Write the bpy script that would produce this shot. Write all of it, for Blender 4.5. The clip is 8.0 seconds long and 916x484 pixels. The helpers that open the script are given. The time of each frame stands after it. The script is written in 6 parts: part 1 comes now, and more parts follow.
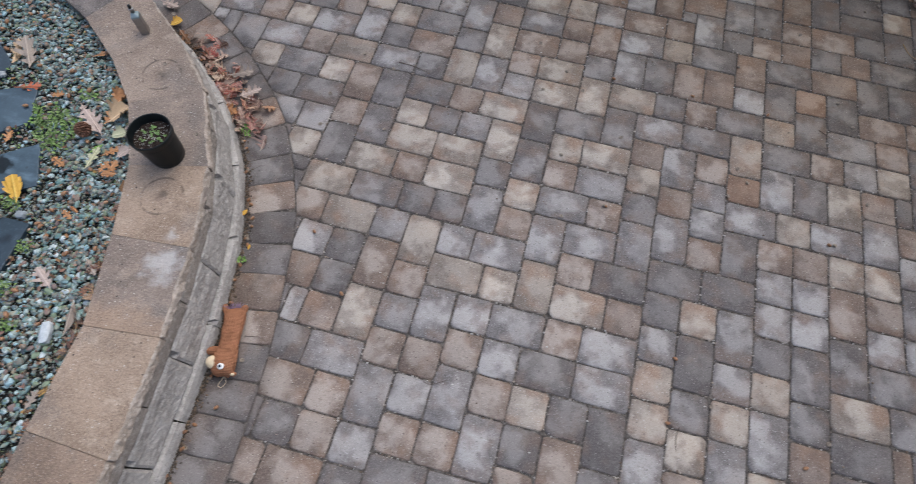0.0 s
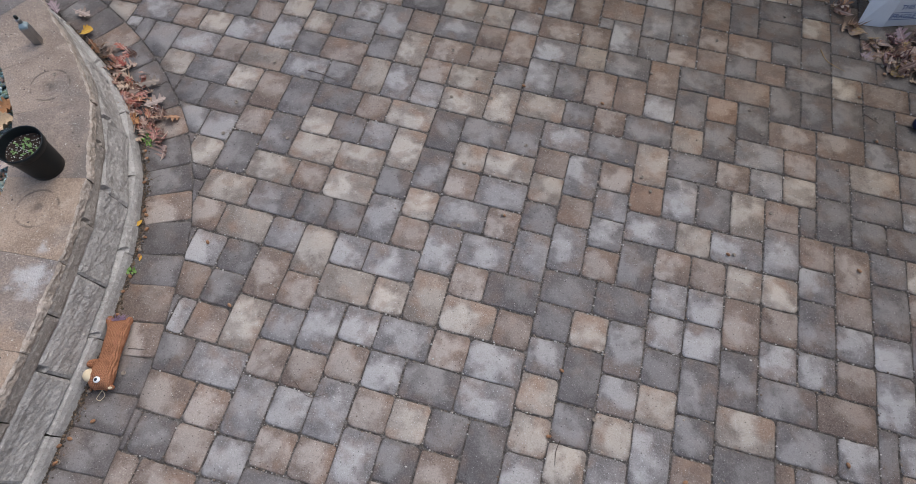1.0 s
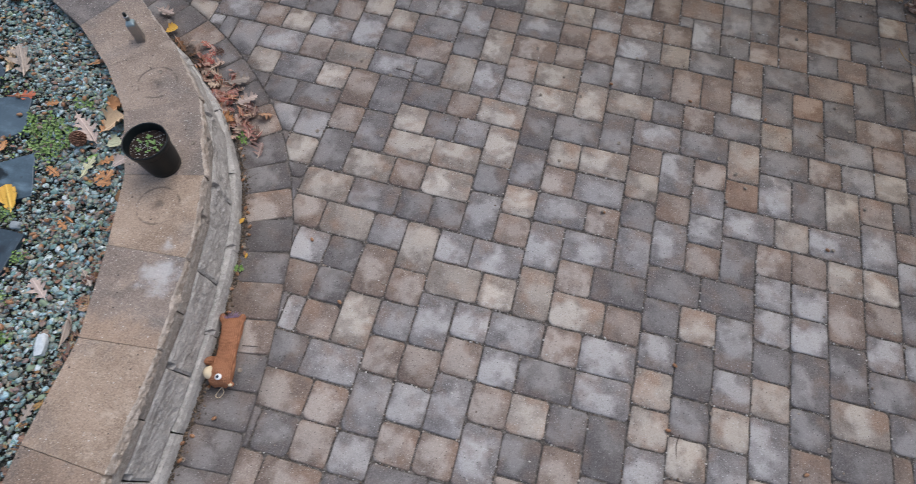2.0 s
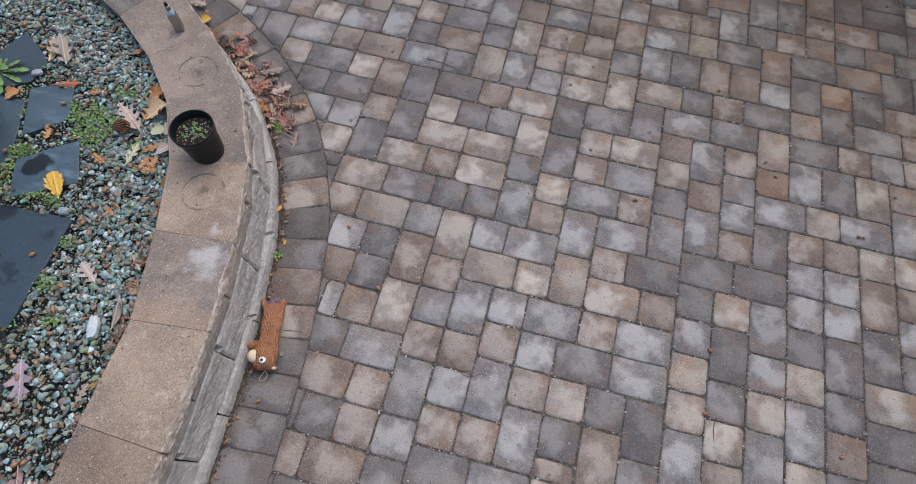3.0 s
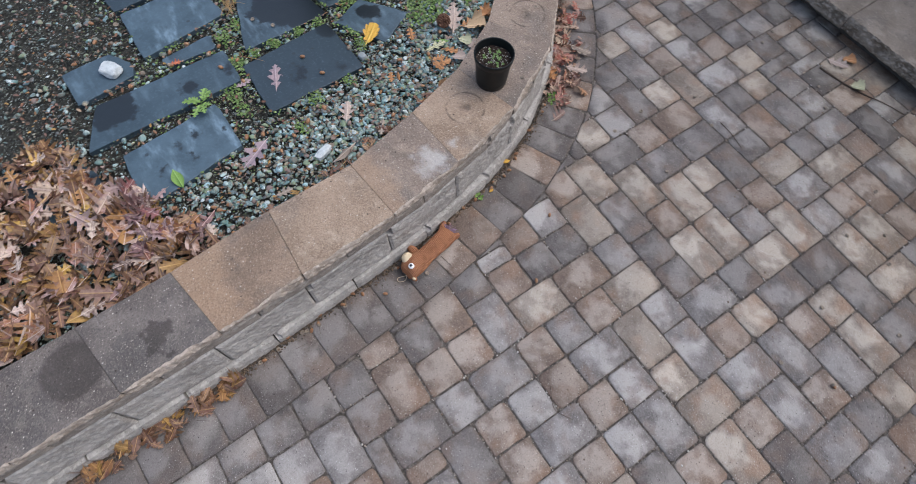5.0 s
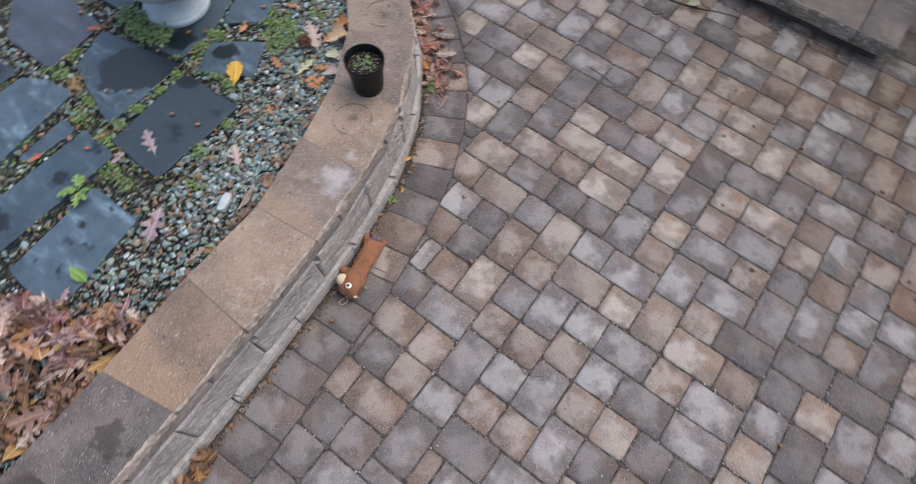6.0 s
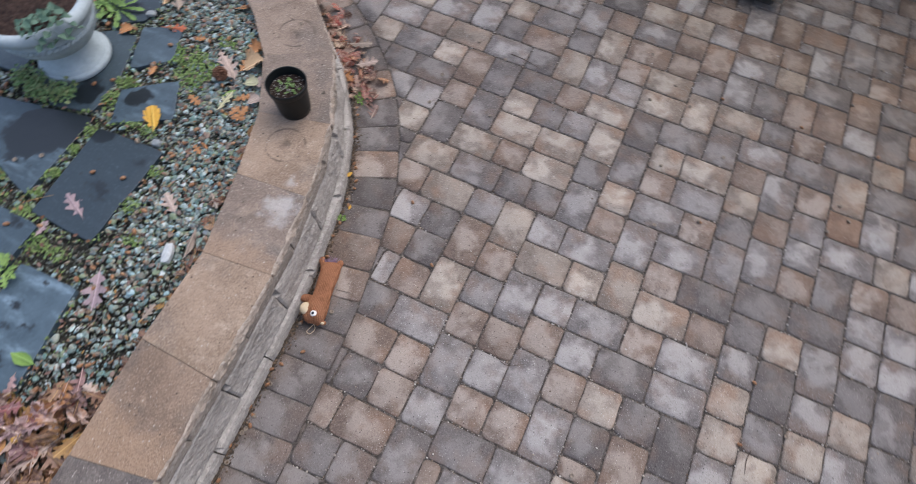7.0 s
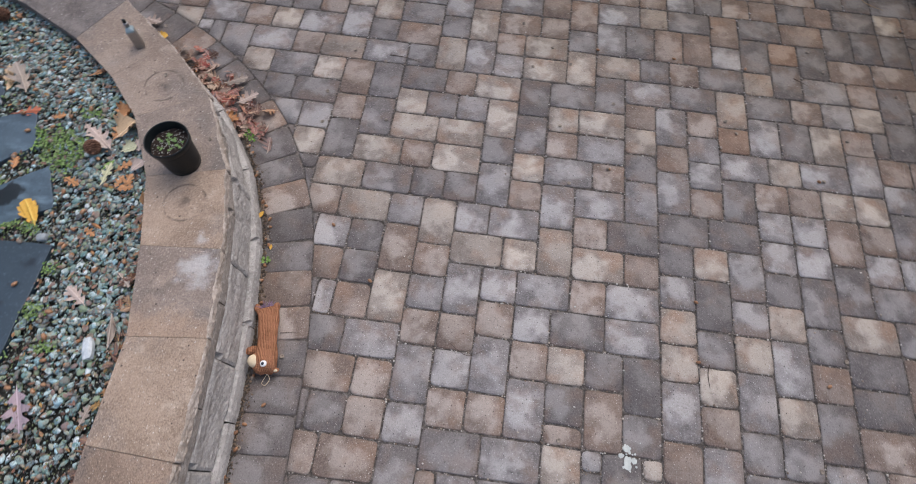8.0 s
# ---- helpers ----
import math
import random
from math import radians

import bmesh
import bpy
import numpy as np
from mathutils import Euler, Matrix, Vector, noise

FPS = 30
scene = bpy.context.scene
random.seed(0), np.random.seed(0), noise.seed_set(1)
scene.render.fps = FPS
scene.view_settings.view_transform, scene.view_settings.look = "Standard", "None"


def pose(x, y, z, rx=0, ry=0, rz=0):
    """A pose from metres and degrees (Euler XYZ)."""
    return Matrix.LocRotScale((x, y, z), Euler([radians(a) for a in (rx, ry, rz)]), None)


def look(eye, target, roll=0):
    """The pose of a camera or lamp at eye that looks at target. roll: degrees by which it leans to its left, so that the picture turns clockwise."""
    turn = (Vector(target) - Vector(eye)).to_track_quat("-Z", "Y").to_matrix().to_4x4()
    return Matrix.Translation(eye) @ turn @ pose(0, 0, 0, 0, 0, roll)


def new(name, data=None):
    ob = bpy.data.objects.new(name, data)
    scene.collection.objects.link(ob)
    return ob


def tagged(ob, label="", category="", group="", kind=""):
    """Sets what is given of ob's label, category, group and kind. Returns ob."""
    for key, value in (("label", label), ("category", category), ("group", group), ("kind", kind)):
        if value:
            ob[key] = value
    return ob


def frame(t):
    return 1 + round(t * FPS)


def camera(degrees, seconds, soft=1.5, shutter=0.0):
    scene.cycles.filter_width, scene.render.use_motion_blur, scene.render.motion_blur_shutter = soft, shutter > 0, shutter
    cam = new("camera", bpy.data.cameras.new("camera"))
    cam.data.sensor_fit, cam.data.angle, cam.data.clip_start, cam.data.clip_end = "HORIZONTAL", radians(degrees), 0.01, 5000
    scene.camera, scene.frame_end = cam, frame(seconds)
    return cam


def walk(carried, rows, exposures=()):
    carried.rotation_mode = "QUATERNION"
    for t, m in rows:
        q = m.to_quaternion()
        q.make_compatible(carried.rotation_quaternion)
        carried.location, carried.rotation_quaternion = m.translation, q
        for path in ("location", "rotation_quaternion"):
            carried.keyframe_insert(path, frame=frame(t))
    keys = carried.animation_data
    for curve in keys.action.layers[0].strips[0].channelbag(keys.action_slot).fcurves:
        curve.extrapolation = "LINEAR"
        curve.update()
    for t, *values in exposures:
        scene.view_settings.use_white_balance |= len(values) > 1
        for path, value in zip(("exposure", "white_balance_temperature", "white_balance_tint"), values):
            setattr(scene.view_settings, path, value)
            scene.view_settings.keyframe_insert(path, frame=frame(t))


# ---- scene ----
cam = camera(80.9, 8.0, soft=0.5, shutter=0.4)
PATH = [
    (0, (-0.004, -1.016, 2.151), (-0.184, -0.221, 0.325), 2.8),
    (0.3, (0.173, -0.949, 2.164), (-0.017, -0.165, 0.334), 2.0),
    (0.5, (0.287, -0.918, 2.156), (0.094, -0.123, 0.331), 2.0),
    (0.8, (0.423, -0.854, 2.161), (0.231, -0.066, 0.333), 1.8),
    (1, (0.439, -0.848, 2.158), (0.249, -0.053, 0.333), 2.0),
    (1.2, (0.378, -0.859, 2.152), (0.199, -0.060, 0.327), 2.6),
    (1.5, (0.229, -0.903, 2.154), (0.056, -0.104, 0.329), 3.0),
    (1.8, (0.069, -0.956, 2.153), (-0.105, -0.155, 0.329), 3.0),
    (2, (-0.018, -0.992, 2.153), (-0.188, -0.189, 0.329), 3.2),
    (2.2, (-0.082, -1.022, 2.152), (-0.250, -0.221, 0.327), 3.3),
    (3.3, (-0.155, -1.097, 2.158), (-0.343, -0.305, 0.331), 1.9),
    (3.5, (-0.164, -1.108, 2.156), (-0.382, -0.323, 0.329), 2.3),
    (4, (-0.162, -1.147, 2.156), (-0.449, -0.386, 0.329), 2.1),
    (4.2, (-0.168, -1.171, 2.149), (-0.470, -0.410, 0.324), 2.6),
    (4.4, (-0.169, -1.194, 2.119), (-0.553, -0.455, 0.301), 3.0),
    (4.5, (-0.188, -1.190, 2.135), (-0.609, -0.488, 0.310), 3.3),
    (4.7, (-0.208, -1.190, 2.123), (-0.781, -0.618, 0.294), 3.7),
    (5.25, (-0.205, -1.205, 2.135), (-0.852, -0.718, 0.308), 4.2),
    (5.8, (-0.199, -1.222, 2.150), (-0.713, -0.590, 0.323), 4.5),
    (6, (-0.184, -1.216, 2.152), (-0.640, -0.526, 0.330), 3.6),
    (6.2, (-0.195, -1.210, 2.150), (-0.605, -0.493, 0.328), 3.7),
    (6.5, (-0.213, -1.208, 2.143), (-0.593, -0.472, 0.323), 4.3),
    (6.8, (-0.204, -1.202, 2.161), (-0.566, -0.461, 0.338), 3.5),
    (7, (-0.202, -1.204, 2.156), (-0.510, -0.434, 0.336), 3.6),
    (7.2, (-0.203, -1.209, 2.149), (-0.463, -0.414, 0.333), 3.8),
    (7.5, (-0.198, -1.198, 2.158), (-0.433, -0.401, 0.338), 3.4),
    (7.8, (-0.176, -1.203, 2.155), (-0.304, -0.373, 0.340), 2.8),
    (8, (-0.185, -1.194, 2.157), (-0.261, -0.361, 0.340), 2.9),
]
walk(cam, [(t, look(eye, target, roll)) for t, eye, target, roll in PATH], exposures=[(0.0, 0.57, 6100, 9), (4.7, 0.575, 6110, 9), (6.2, 0.61, 6270, 12.5), (8.0, 0.60, 6270, 12.5)])

# ---- world, sky and sun: a bright overcast day ----
world = bpy.data.worlds.new("overcast_sky")
scene.world = world
world.use_nodes = True
wn, wl = world.node_tree.nodes, world.node_tree.links
sky = wn.new("ShaderNodeTexSky")
sky.sky_type = "NISHITA"
sky.sun_disc = False
sky.sun_elevation = radians(58)
sky.sun_rotation = radians(21)
sky.air_density, sky.dust_density, sky.ozone_density = 1.0, 4.0, 1.0
veil = wn.new("ShaderNodeHueSaturation")          # thin cloud takes some of the blue
veil.inputs["Saturation"].default_value = 0.85
wl.new(sky.outputs[0], veil.inputs["Color"])
wl.new(veil.outputs[0], wn["Background"].inputs[0])
wn["Background"].inputs[1].default_value = 0.15
sun_data = bpy.data.lights.new("sun", "SUN")
sun_data.energy, sun_data.angle, sun_data.color = 0.55, radians(60), (1.0, 0.985, 0.97)
sun = new("sun", sun_data)
sun.matrix_world = look((0, 0, 12), (-2.7, -7.0, 0))

# ---- materials ----
class Nodes:
    """A small builder of node materials."""

    def __init__(self, name, rough=0.8, metal=0.0, spec=0.3):
        self.m = bpy.data.materials.new(name)
        self.m.use_nodes = True
        self.n, self.l = self.m.node_tree.nodes, self.m.node_tree.links
        self.b = self.n["Principled BSDF"]
        self.put("Roughness", rough)
        self.put("Metallic", metal)
        self.put("Specular IOR Level", spec)

    def put(self, name, value):
        if isinstance(value, bpy.types.NodeSocket):
            self.l.new(value, self.b.inputs[name])
        else:
            self.b.inputs[name].default_value = (*value, 1) if isinstance(value, tuple) else value

    def add(self, kind, **inputs):
        node = self.n.new("ShaderNode" + kind)
        for key, value in inputs.items():
            slot = node.inputs[int(key[1:])] if key[0] == "i" and key[1:].isdigit() else node.inputs[key]
            if isinstance(value, bpy.types.NodeSocket):
                self.l.new(value, slot)
            else:
                slot.default_value = value
        return node

    def where(self, shift=True):
        """Object coordinates, moved by the object's own random number."""
        at = self.add("TexCoord").outputs["Object"]
        if not shift:
            return at
        far = self.math("MULTIPLY", self.add("ObjectInfo").outputs["Random"], 57.0)
        return self.add("VectorMath", i0=at, i1=self.add("CombineXYZ", X=far, Y=far, Z=far).outputs[0]).outputs[0]

    def noise(self, at, scale, detail=3.0, rough=0.55):
        return self.add("TexNoise", Vector=at, Scale=scale, Detail=detail, Roughness=rough).outputs[0]

    def math(self, op, a, b=0.0, clamp=False):
        node = self.add("Math", i0=a, i1=b)
        node.operation, node.use_clamp = op, clamp
        return node.outputs[0]

    def step(self, value, low, high):
        node = self.add("MapRange", Value=value, **{"From Min": low, "From Max": high})
        node.interpolation_type = "SMOOTHSTEP"
        return node.outputs[0]

    def mix(self, factor, a, b):
        node = self.n.new("ShaderNodeMix")
        node.data_type = "RGBA"
        for slot, value in ((0, factor), (6, a), (7, b)):
            if isinstance(value, bpy.types.NodeSocket):
                self.l.new(value, node.inputs[slot])
            else:
                node.inputs[slot].default_value = (*value, 1) if isinstance(value, tuple) else value
        return node.outputs[2]

    def ramp(self, value, stops, constant=False):
        node = self.add("ValToRGB", Fac=value)
        e = node.color_ramp.elements
        node.color_ramp.interpolation = "CONSTANT" if constant else "LINEAR"
        while len(e) < len(stops):
            e.new(0.5)
        for k, (p, c) in enumerate(stops):
            e[k].position, e[k].color = p, (*c, 1)
        return node.outputs[0]

    def specks(self, at, scale, outer, inner, rare, much):
        """Scattered round specks: only the cells whose own number lies over rare carry one."""
        cell = self.add("TexVoronoi", Vector=at, Scale=scale)
        luck = self.add("SeparateColor", Color=cell.outputs["Color"]).outputs[0]
        return self.math("MULTIPLY", self.math("MULTIPLY", self.step(cell.outputs["Distance"], outer, inner), self.math("GREATER_THAN", luck, rare)), much)

    def bump(self, height, strength, distance):
        node = self.add("Bump", Height=height, Strength=strength, Distance=distance)
        self.put("Normal", node.outputs[0])

    def done(self, colour=None):
        if colour is not None:
            self.put("Base Color", colour)
        return self.m


def paver_material(name, dark, mid, light, warm, bloom=1.0):
    """Tumbled concrete paver: mottled body, a soft dried bloom off its middle, sand grain, pits and pale grit.
    Each paver carries its own coordinates, so that joined and single ones look alike."""
    k = Nodes(name, 0.84, spec=0.09)
    spot = k.add("Attribute")
    spot.attribute_name = "local"
    own = spot.outputs["Vector"]
    luck = k.math("FRACT", k.math("ADD", k.add("ObjectInfo").outputs["Random"], k.add("NewGeometry").outputs["Random Per Island"]))
    other = k.math("FRACT", k.math("MULTIPLY", luck, 17.3))
    third = k.math("FRACT", k.math("MULTIPLY", luck, 91.7))
    far = k.math("MULTIPLY", luck, 57.0)
    at = k.add("VectorMath", i0=own, i1=k.add("CombineXYZ", X=far, Y=far, Z=far).outputs[0]).outputs[0]
    big = k.noise(at, 11.0, 2.0, 0.5)
    fine = k.noise(at, 34.0, 4.0, 0.6)
    grain = k.noise(at, 420.0, 2.0)
    sandy = k.noise(at, 165.0, 3.0, 0.7)
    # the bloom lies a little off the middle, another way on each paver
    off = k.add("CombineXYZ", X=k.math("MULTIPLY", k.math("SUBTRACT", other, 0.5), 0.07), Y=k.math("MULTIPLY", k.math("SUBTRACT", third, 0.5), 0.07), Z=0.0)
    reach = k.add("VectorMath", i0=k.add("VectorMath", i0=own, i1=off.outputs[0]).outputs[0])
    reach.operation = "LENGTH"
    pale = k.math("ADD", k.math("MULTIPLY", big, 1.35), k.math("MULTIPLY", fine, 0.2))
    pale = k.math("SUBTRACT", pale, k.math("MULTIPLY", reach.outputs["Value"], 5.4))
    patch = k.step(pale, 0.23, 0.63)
    # damp islands eat into the bloom
    patch = k.math("MULTIPLY", patch, k.math("SUBTRACT", 1.0, k.math("MULTIPLY", k.step(k.noise(at, 14.0, 2.0, 0.5), 0.52, 0.66), 0.5)))
    body = k.mix(k.step(k.noise(at, 12.0, 4.0, 0.6), 0.3, 0.7), dark, mid)
    body = k.mix(k.math("MULTIPLY", k.step(k.noise(at, 9.5, 2.0), 0.44, 0.70), 0.7), body, warm)
    blot = k.noise(at, 60.0, 4.0, 0.65)
    body = k.mix(k.math("MULTIPLY", k.step(blot, 0.5, 0.72), 0.12), body, light)
    body = k.mix(k.math("MULTIPLY", k.step(blot, 0.48, 0.28), 0.18), body, tuple(0.62 * v for v in dark))
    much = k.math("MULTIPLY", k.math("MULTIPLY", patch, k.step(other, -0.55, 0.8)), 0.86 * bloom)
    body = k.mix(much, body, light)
    body = k.mix(k.math("MULTIPLY", k.step(sandy, 0.5, 0.72), 0.34), body, tuple(1.15 * v for v in light))
    body = k.mix(k.math("MULTIPLY", k.step(sandy, 0.48, 0.28), 0.36), body, tuple(0.55 * v for v in dark))
    body = k.mix(k.math("MULTIPLY", k.step(grain, 0.56, 0.78), 0.55), body, tuple(1.1 * v for v in light))
    body = k.mix(k.math("MULTIPLY", k.step(k.noise(at, 300.0, 1.0), 0.62, 0.72), 0.4), body, tuple(0.35 * v for v in dark))
    body = k.mix(k.specks(at, 120.0, 0.24, 0.12, 0.74, 0.7), body, tuple(min(0.6, 1.6 * v) for v in light))
    body = k.mix(k.specks(at, 62.0, 0.18, 0.10, 0.66, 0.75), body, tuple(0.4 * v for v in dark))
    # olive film on the patio's far side, with the warm bounce there painted in
    place = k.add("SeparateXYZ", Vector=k.add("NewGeometry").outputs["Position"])
    far_side = k.math("ADD", place.outputs["Y"], k.math("MULTIPLY", place.outputs["X"], 0.3))
    far_side = k.math("ADD", far_side, k.math("MULTIPLY", k.math("SUBTRACT", k.noise(k.add("NewGeometry").outputs["Position"], 1.6, 4.0, 0.6), 0.5), 1.6))
    film_warmth = k.add("VectorMath", i0=body, i1=(1.06, 0.985, 0.83))
    film_warmth.operation = "MULTIPLY"
    body = k.mix(k.math("MULTIPLY", k.step(far_side, 0.3, 2.2), 0.75), body, film_warmth.outputs[0])
    # each piece came a little lighter or darker out of the mould
    tone = k.add("HueSaturation", Color=body, Value=k.add("MapRange", Value=third, **{"To Min": 0.90, "To Max": 1.10}).outputs[0])
    k.put("Roughness", k.add("MapRange", Value=patch, **{"To Min": 0.62, "To Max": 0.9}).outputs[0])
    k.bump(k.math("ADD", k.math("ADD", k.math("MULTIPLY", grain, 0.5), k.math("MULTIPLY", sandy, 0.8)), fine), 0.5, 0.004)
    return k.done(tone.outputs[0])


PAVER = [
    paver_material("paver_grey", (0.139, 0.127, 0.123), (0.202, 0.187, 0.181), (0.424, 0.404, 0.386), (0.226, 0.170, 0.138)),
    paver_material("paver_dark", (0.109, 0.098, 0.094), (0.150, 0.137, 0.132), (0.306, 0.289, 0.276), (0.182, 0.133, 0.106), 0.85),
    paver_material("paver_brown", (0.138, 0.104, 0.086), (0.200, 0.154, 0.126), (0.418, 0.366, 0.320), (0.238, 0.160, 0.116), 0.85),
    paver_material("paver_tan", (0.176, 0.146, 0.123), (0.260, 0.223, 0.190), (0.490, 0.438, 0.376), (0.290, 0.194, 0.138)),
    paver_material("paver_orange", (0.170, 0.111, 0.081), (0.236, 0.158, 0.113), (0.420, 0.334, 0.270), (0.250, 0.150, 0.100), 0.75),
    # darkest tone, for the border course and the slivers cut against it
    paver_material("paver_darkest", (0.101, 0.089, 0.084), (0.140, 0.126, 0.119), (0.270, 0.254, 0.247), (0.158, 0.122, 0.102), 0.75),
]


def plain(name, colours, scale, rough=0.8, bump=0.3, depth=0.003, metal=0.0, spec=0.3, island=False, shift=True):
    """Mottled material: its colours spread over two scales of noise, with a fine relief."""
    k = Nodes(name, rough, metal, spec)
    at = k.where(shift)
    f = k.math("ADD", k.math("MULTIPLY", k.noise(at, scale, 4.0), 0.7), k.math("MULTIPLY", k.noise(at, scale * 9, 3.0), 0.3))
    if island:
        f = k.math("ADD", k.math("MULTIPLY", f, 0.3), k.math("MULTIPLY", k.add("NewGeometry").outputs["Random Per Island"], 0.85), True)
        stops = [(i / len(colours), c) for i, c in enumerate(colours)]
    else:
        stops = [(0.32 + 0.36 * i / max(1, len(colours) - 1), c) for i, c in enumerate(colours)]
    k.bump(k.noise(at, scale * 14, 3.0), bump, depth)
    return k.done(k.ramp(f, stops))


def cap_material(name, dark, mid, light, ring=None, stain=None, blotch=0.45, damp=None, warm_end=None):
    """Cast wall cap: sandy, full of pale grit, with damp blotches; ring: a mark that a pot left; stain: a limewash splash;
    damp: a dark round patch; warm_end: one end cast in an orange mix."""
    k = Nodes(name, 0.85, spec=0.25)
    at = k.where()
    own = k.add("TexCoord").outputs["Object"]
    body = k.mix(k.step(k.noise(at, 5.0, 4.0, 0.6), 0.36, 0.64), dark, mid)
    body = k.mix(k.step(k.noise(at, 11.0, 5.0, 0.65), 0.5, 0.74), body, light)
    body = k.mix(k.math("MULTIPLY", k.step(k.noise(at, 3.4, 4.0, 0.62), 0.47, 0.62), blotch), body, tuple(0.6 * sum(dark) / 3 + 0.12 * v for v in dark))
    if warm_end:
        away = k.math("ADD", k.add("SeparateXYZ", Vector=own).outputs["Y"], k.math("MULTIPLY", k.math("SUBTRACT", k.noise(at, 9.0, 4.0, 0.6), 0.5), 0.30))
        body = k.mix(k.math("MULTIPLY", k.step(away, warm_end + 0.05, warm_end - 0.05), 0.6), body, (0.40, 0.272, 0.178))
    grain = k.noise(at, 330.0, 2.0)
    sandy = k.noise(at, 150.0, 3.0, 0.7)
    body = k.mix(k.math("MULTIPLY", k.step(sandy, 0.5, 0.72), 0.45), body, tuple(min(1, 1.45 * v) for v in light))
    body = k.mix(k.math("MULTIPLY", k.step(sandy, 0.48, 0.28), 0.5), body, tuple(0.5 * v for v in dark))
    body = k.mix(k.math("MULTIPLY", k.step(grain, 0.54, 0.76), 0.55), body, tuple(min(1, 1.35 * v) for v in light))
    body = k.mix(k.math("MULTIPLY", k.step(k.noise(at, 240.0, 1.0), 0.6, 0.72), 0.5), body, tuple(0.35 * v for v in dark))
    body = k.mix(k.specks(at, 150.0, 0.26, 0.10, 0.66, 0.65), body, (0.58, 0.52, 0.45))
    body = k.mix(k.specks(at, 62.0, 0.17, 0.08, 0.80, 0.9), body, (0.70, 0.66, 0.60))
    body = k.mix(k.specks(at, 95.0, 0.22, 0.10, 0.80, 0.8), body, (0.66, 0.60, 0.52))
    body = k.mix(k.specks(at, 60.0, 0.15, 0.07, 0.6, 0.6), body, tuple(0.35 * v for v in dark))
    pits = k.add("TexVoronoi", Vector=at, Scale=24.0).outputs["Distance"]
    body = k.mix(k.math("MULTIPLY", k.step(pits, 0.10, 0.06), 0.9), body, (0.05, 0.04, 0.035))
    if ring:
        flat = k.add("VectorMath", i0=own, i1=(-ring[0], -ring[1], 0.0)).outputs[0]
        flat = k.add("VectorMath", i0=flat, i1=(1.0, 1.0, 0.0))
        flat.operation = "MULTIPLY"
        far = k.add("VectorMath", i0=flat.outputs[0])
        far.operation = "LENGTH"
        rim = k.math("ABSOLUTE", k.math("SUBTRACT", far.outputs["Value"], ring[2]))
        seen = k.math("MULTIPLY", k.step(rim, 0.007, 0.0005), k.step(k.noise(at, 18.0, 4.0), 0.42, 0.6))
        body = k.mix(k.math("MULTIPLY", seen, 0.62), body, (0.06, 0.048, 0.042))
        spot = k.step(k.math("ADD", far.outputs["Value"], k.math("MULTIPLY", k.noise(at, 30.0), 0.08)), 0.078, 0.04)
        body = k.mix(k.math("MULTIPLY", spot, 0.6), body, (0.07, 0.055, 0.048))
    if damp:
        flat = k.add("VectorMath", i0=k.add("VectorMath", i0=own, i1=(-damp[0], -damp[1], 0.0)).outputs[0], i1=(1.0, 1.0, 0.0))
        flat.operation = "MULTIPLY"
        far = k.add("VectorMath", i0=flat.outputs[0])
        far.operation = "LENGTH"
        edge = k.math("ADD", far.outputs["Value"], k.math("MULTIPLY", k.noise(at, 20.0, 4.0, 0.6), damp[3]))
        body = k.mix(k.math("MULTIPLY", k.step(edge, damp[2] + 0.5 * damp[3] + 0.012, damp[2] + 0.5 * damp[3] - 0.012), 0.68), body, (0.055, 0.048, 0.044))
    if stain:
        flat = k.add("VectorMath", i0=own, i1=(-stain[0], -stain[1], 0.0)).outputs[0]
        far = k.add("VectorMath", i0=flat)
        far.operation = "LENGTH"
        edge = k.math("ADD", far.outputs["Value"], k.math("MULTIPLY", k.noise(at, 22.0, 4.0), 0.16))
        body = k.mix(k.math("MULTIPLY", k.step(edge, stain[2] + 0.10, stain[2] + 0.03), 0.68), body, (0.56, 0.54, 0.52))
    k.bump(k.math("ADD", k.math("ADD", grain, sandy), k.noise(at, 60.0, 3.0)), 0.85, 0.004)
    return k.done(body)


def split_rock(name, dark, mid, light):
    """Split face of cast concrete: coarse broken relief, pits and grit."""
    k = Nodes(name, 0.92, spec=0.2)
    at = k.where()
    coarse = k.noise(k.add("Mapping", Vector=at, Scale=(1.0, 1.0, 1.25)).outputs[0], 44.0, 5.0, 0.7)
    pitted = k.noise(at, 120.0, 3.0, 0.7)
    grain = k.noise(at, 300.0, 2.0)
    body = k.mix(k.step(k.noise(at, 9.0, 4.0, 0.6), 0.32, 0.68), dark, mid)
    body = k.mix(k.math("MULTIPLY", k.step(coarse, 0.46, 0.68), 0.75), body, light)
    body = k.mix(k.math("MULTIPLY", k.step(pitted, 0.46, 0.3), 0.6), body, tuple(0.45 * v for v in dark))
    body = k.mix(k.math("MULTIPLY", k.step(grain, 0.55, 0.75), 0.4), body, light)
    k.bump(k.math("ADD", k.math("ADD", k.math("MULTIPLY", coarse, 1.6), k.math("MULTIPLY", pitted, 0.8)), k.math("MULTIPLY", grain, 0.35)), 0.6, 0.005)
    return k.done(body)


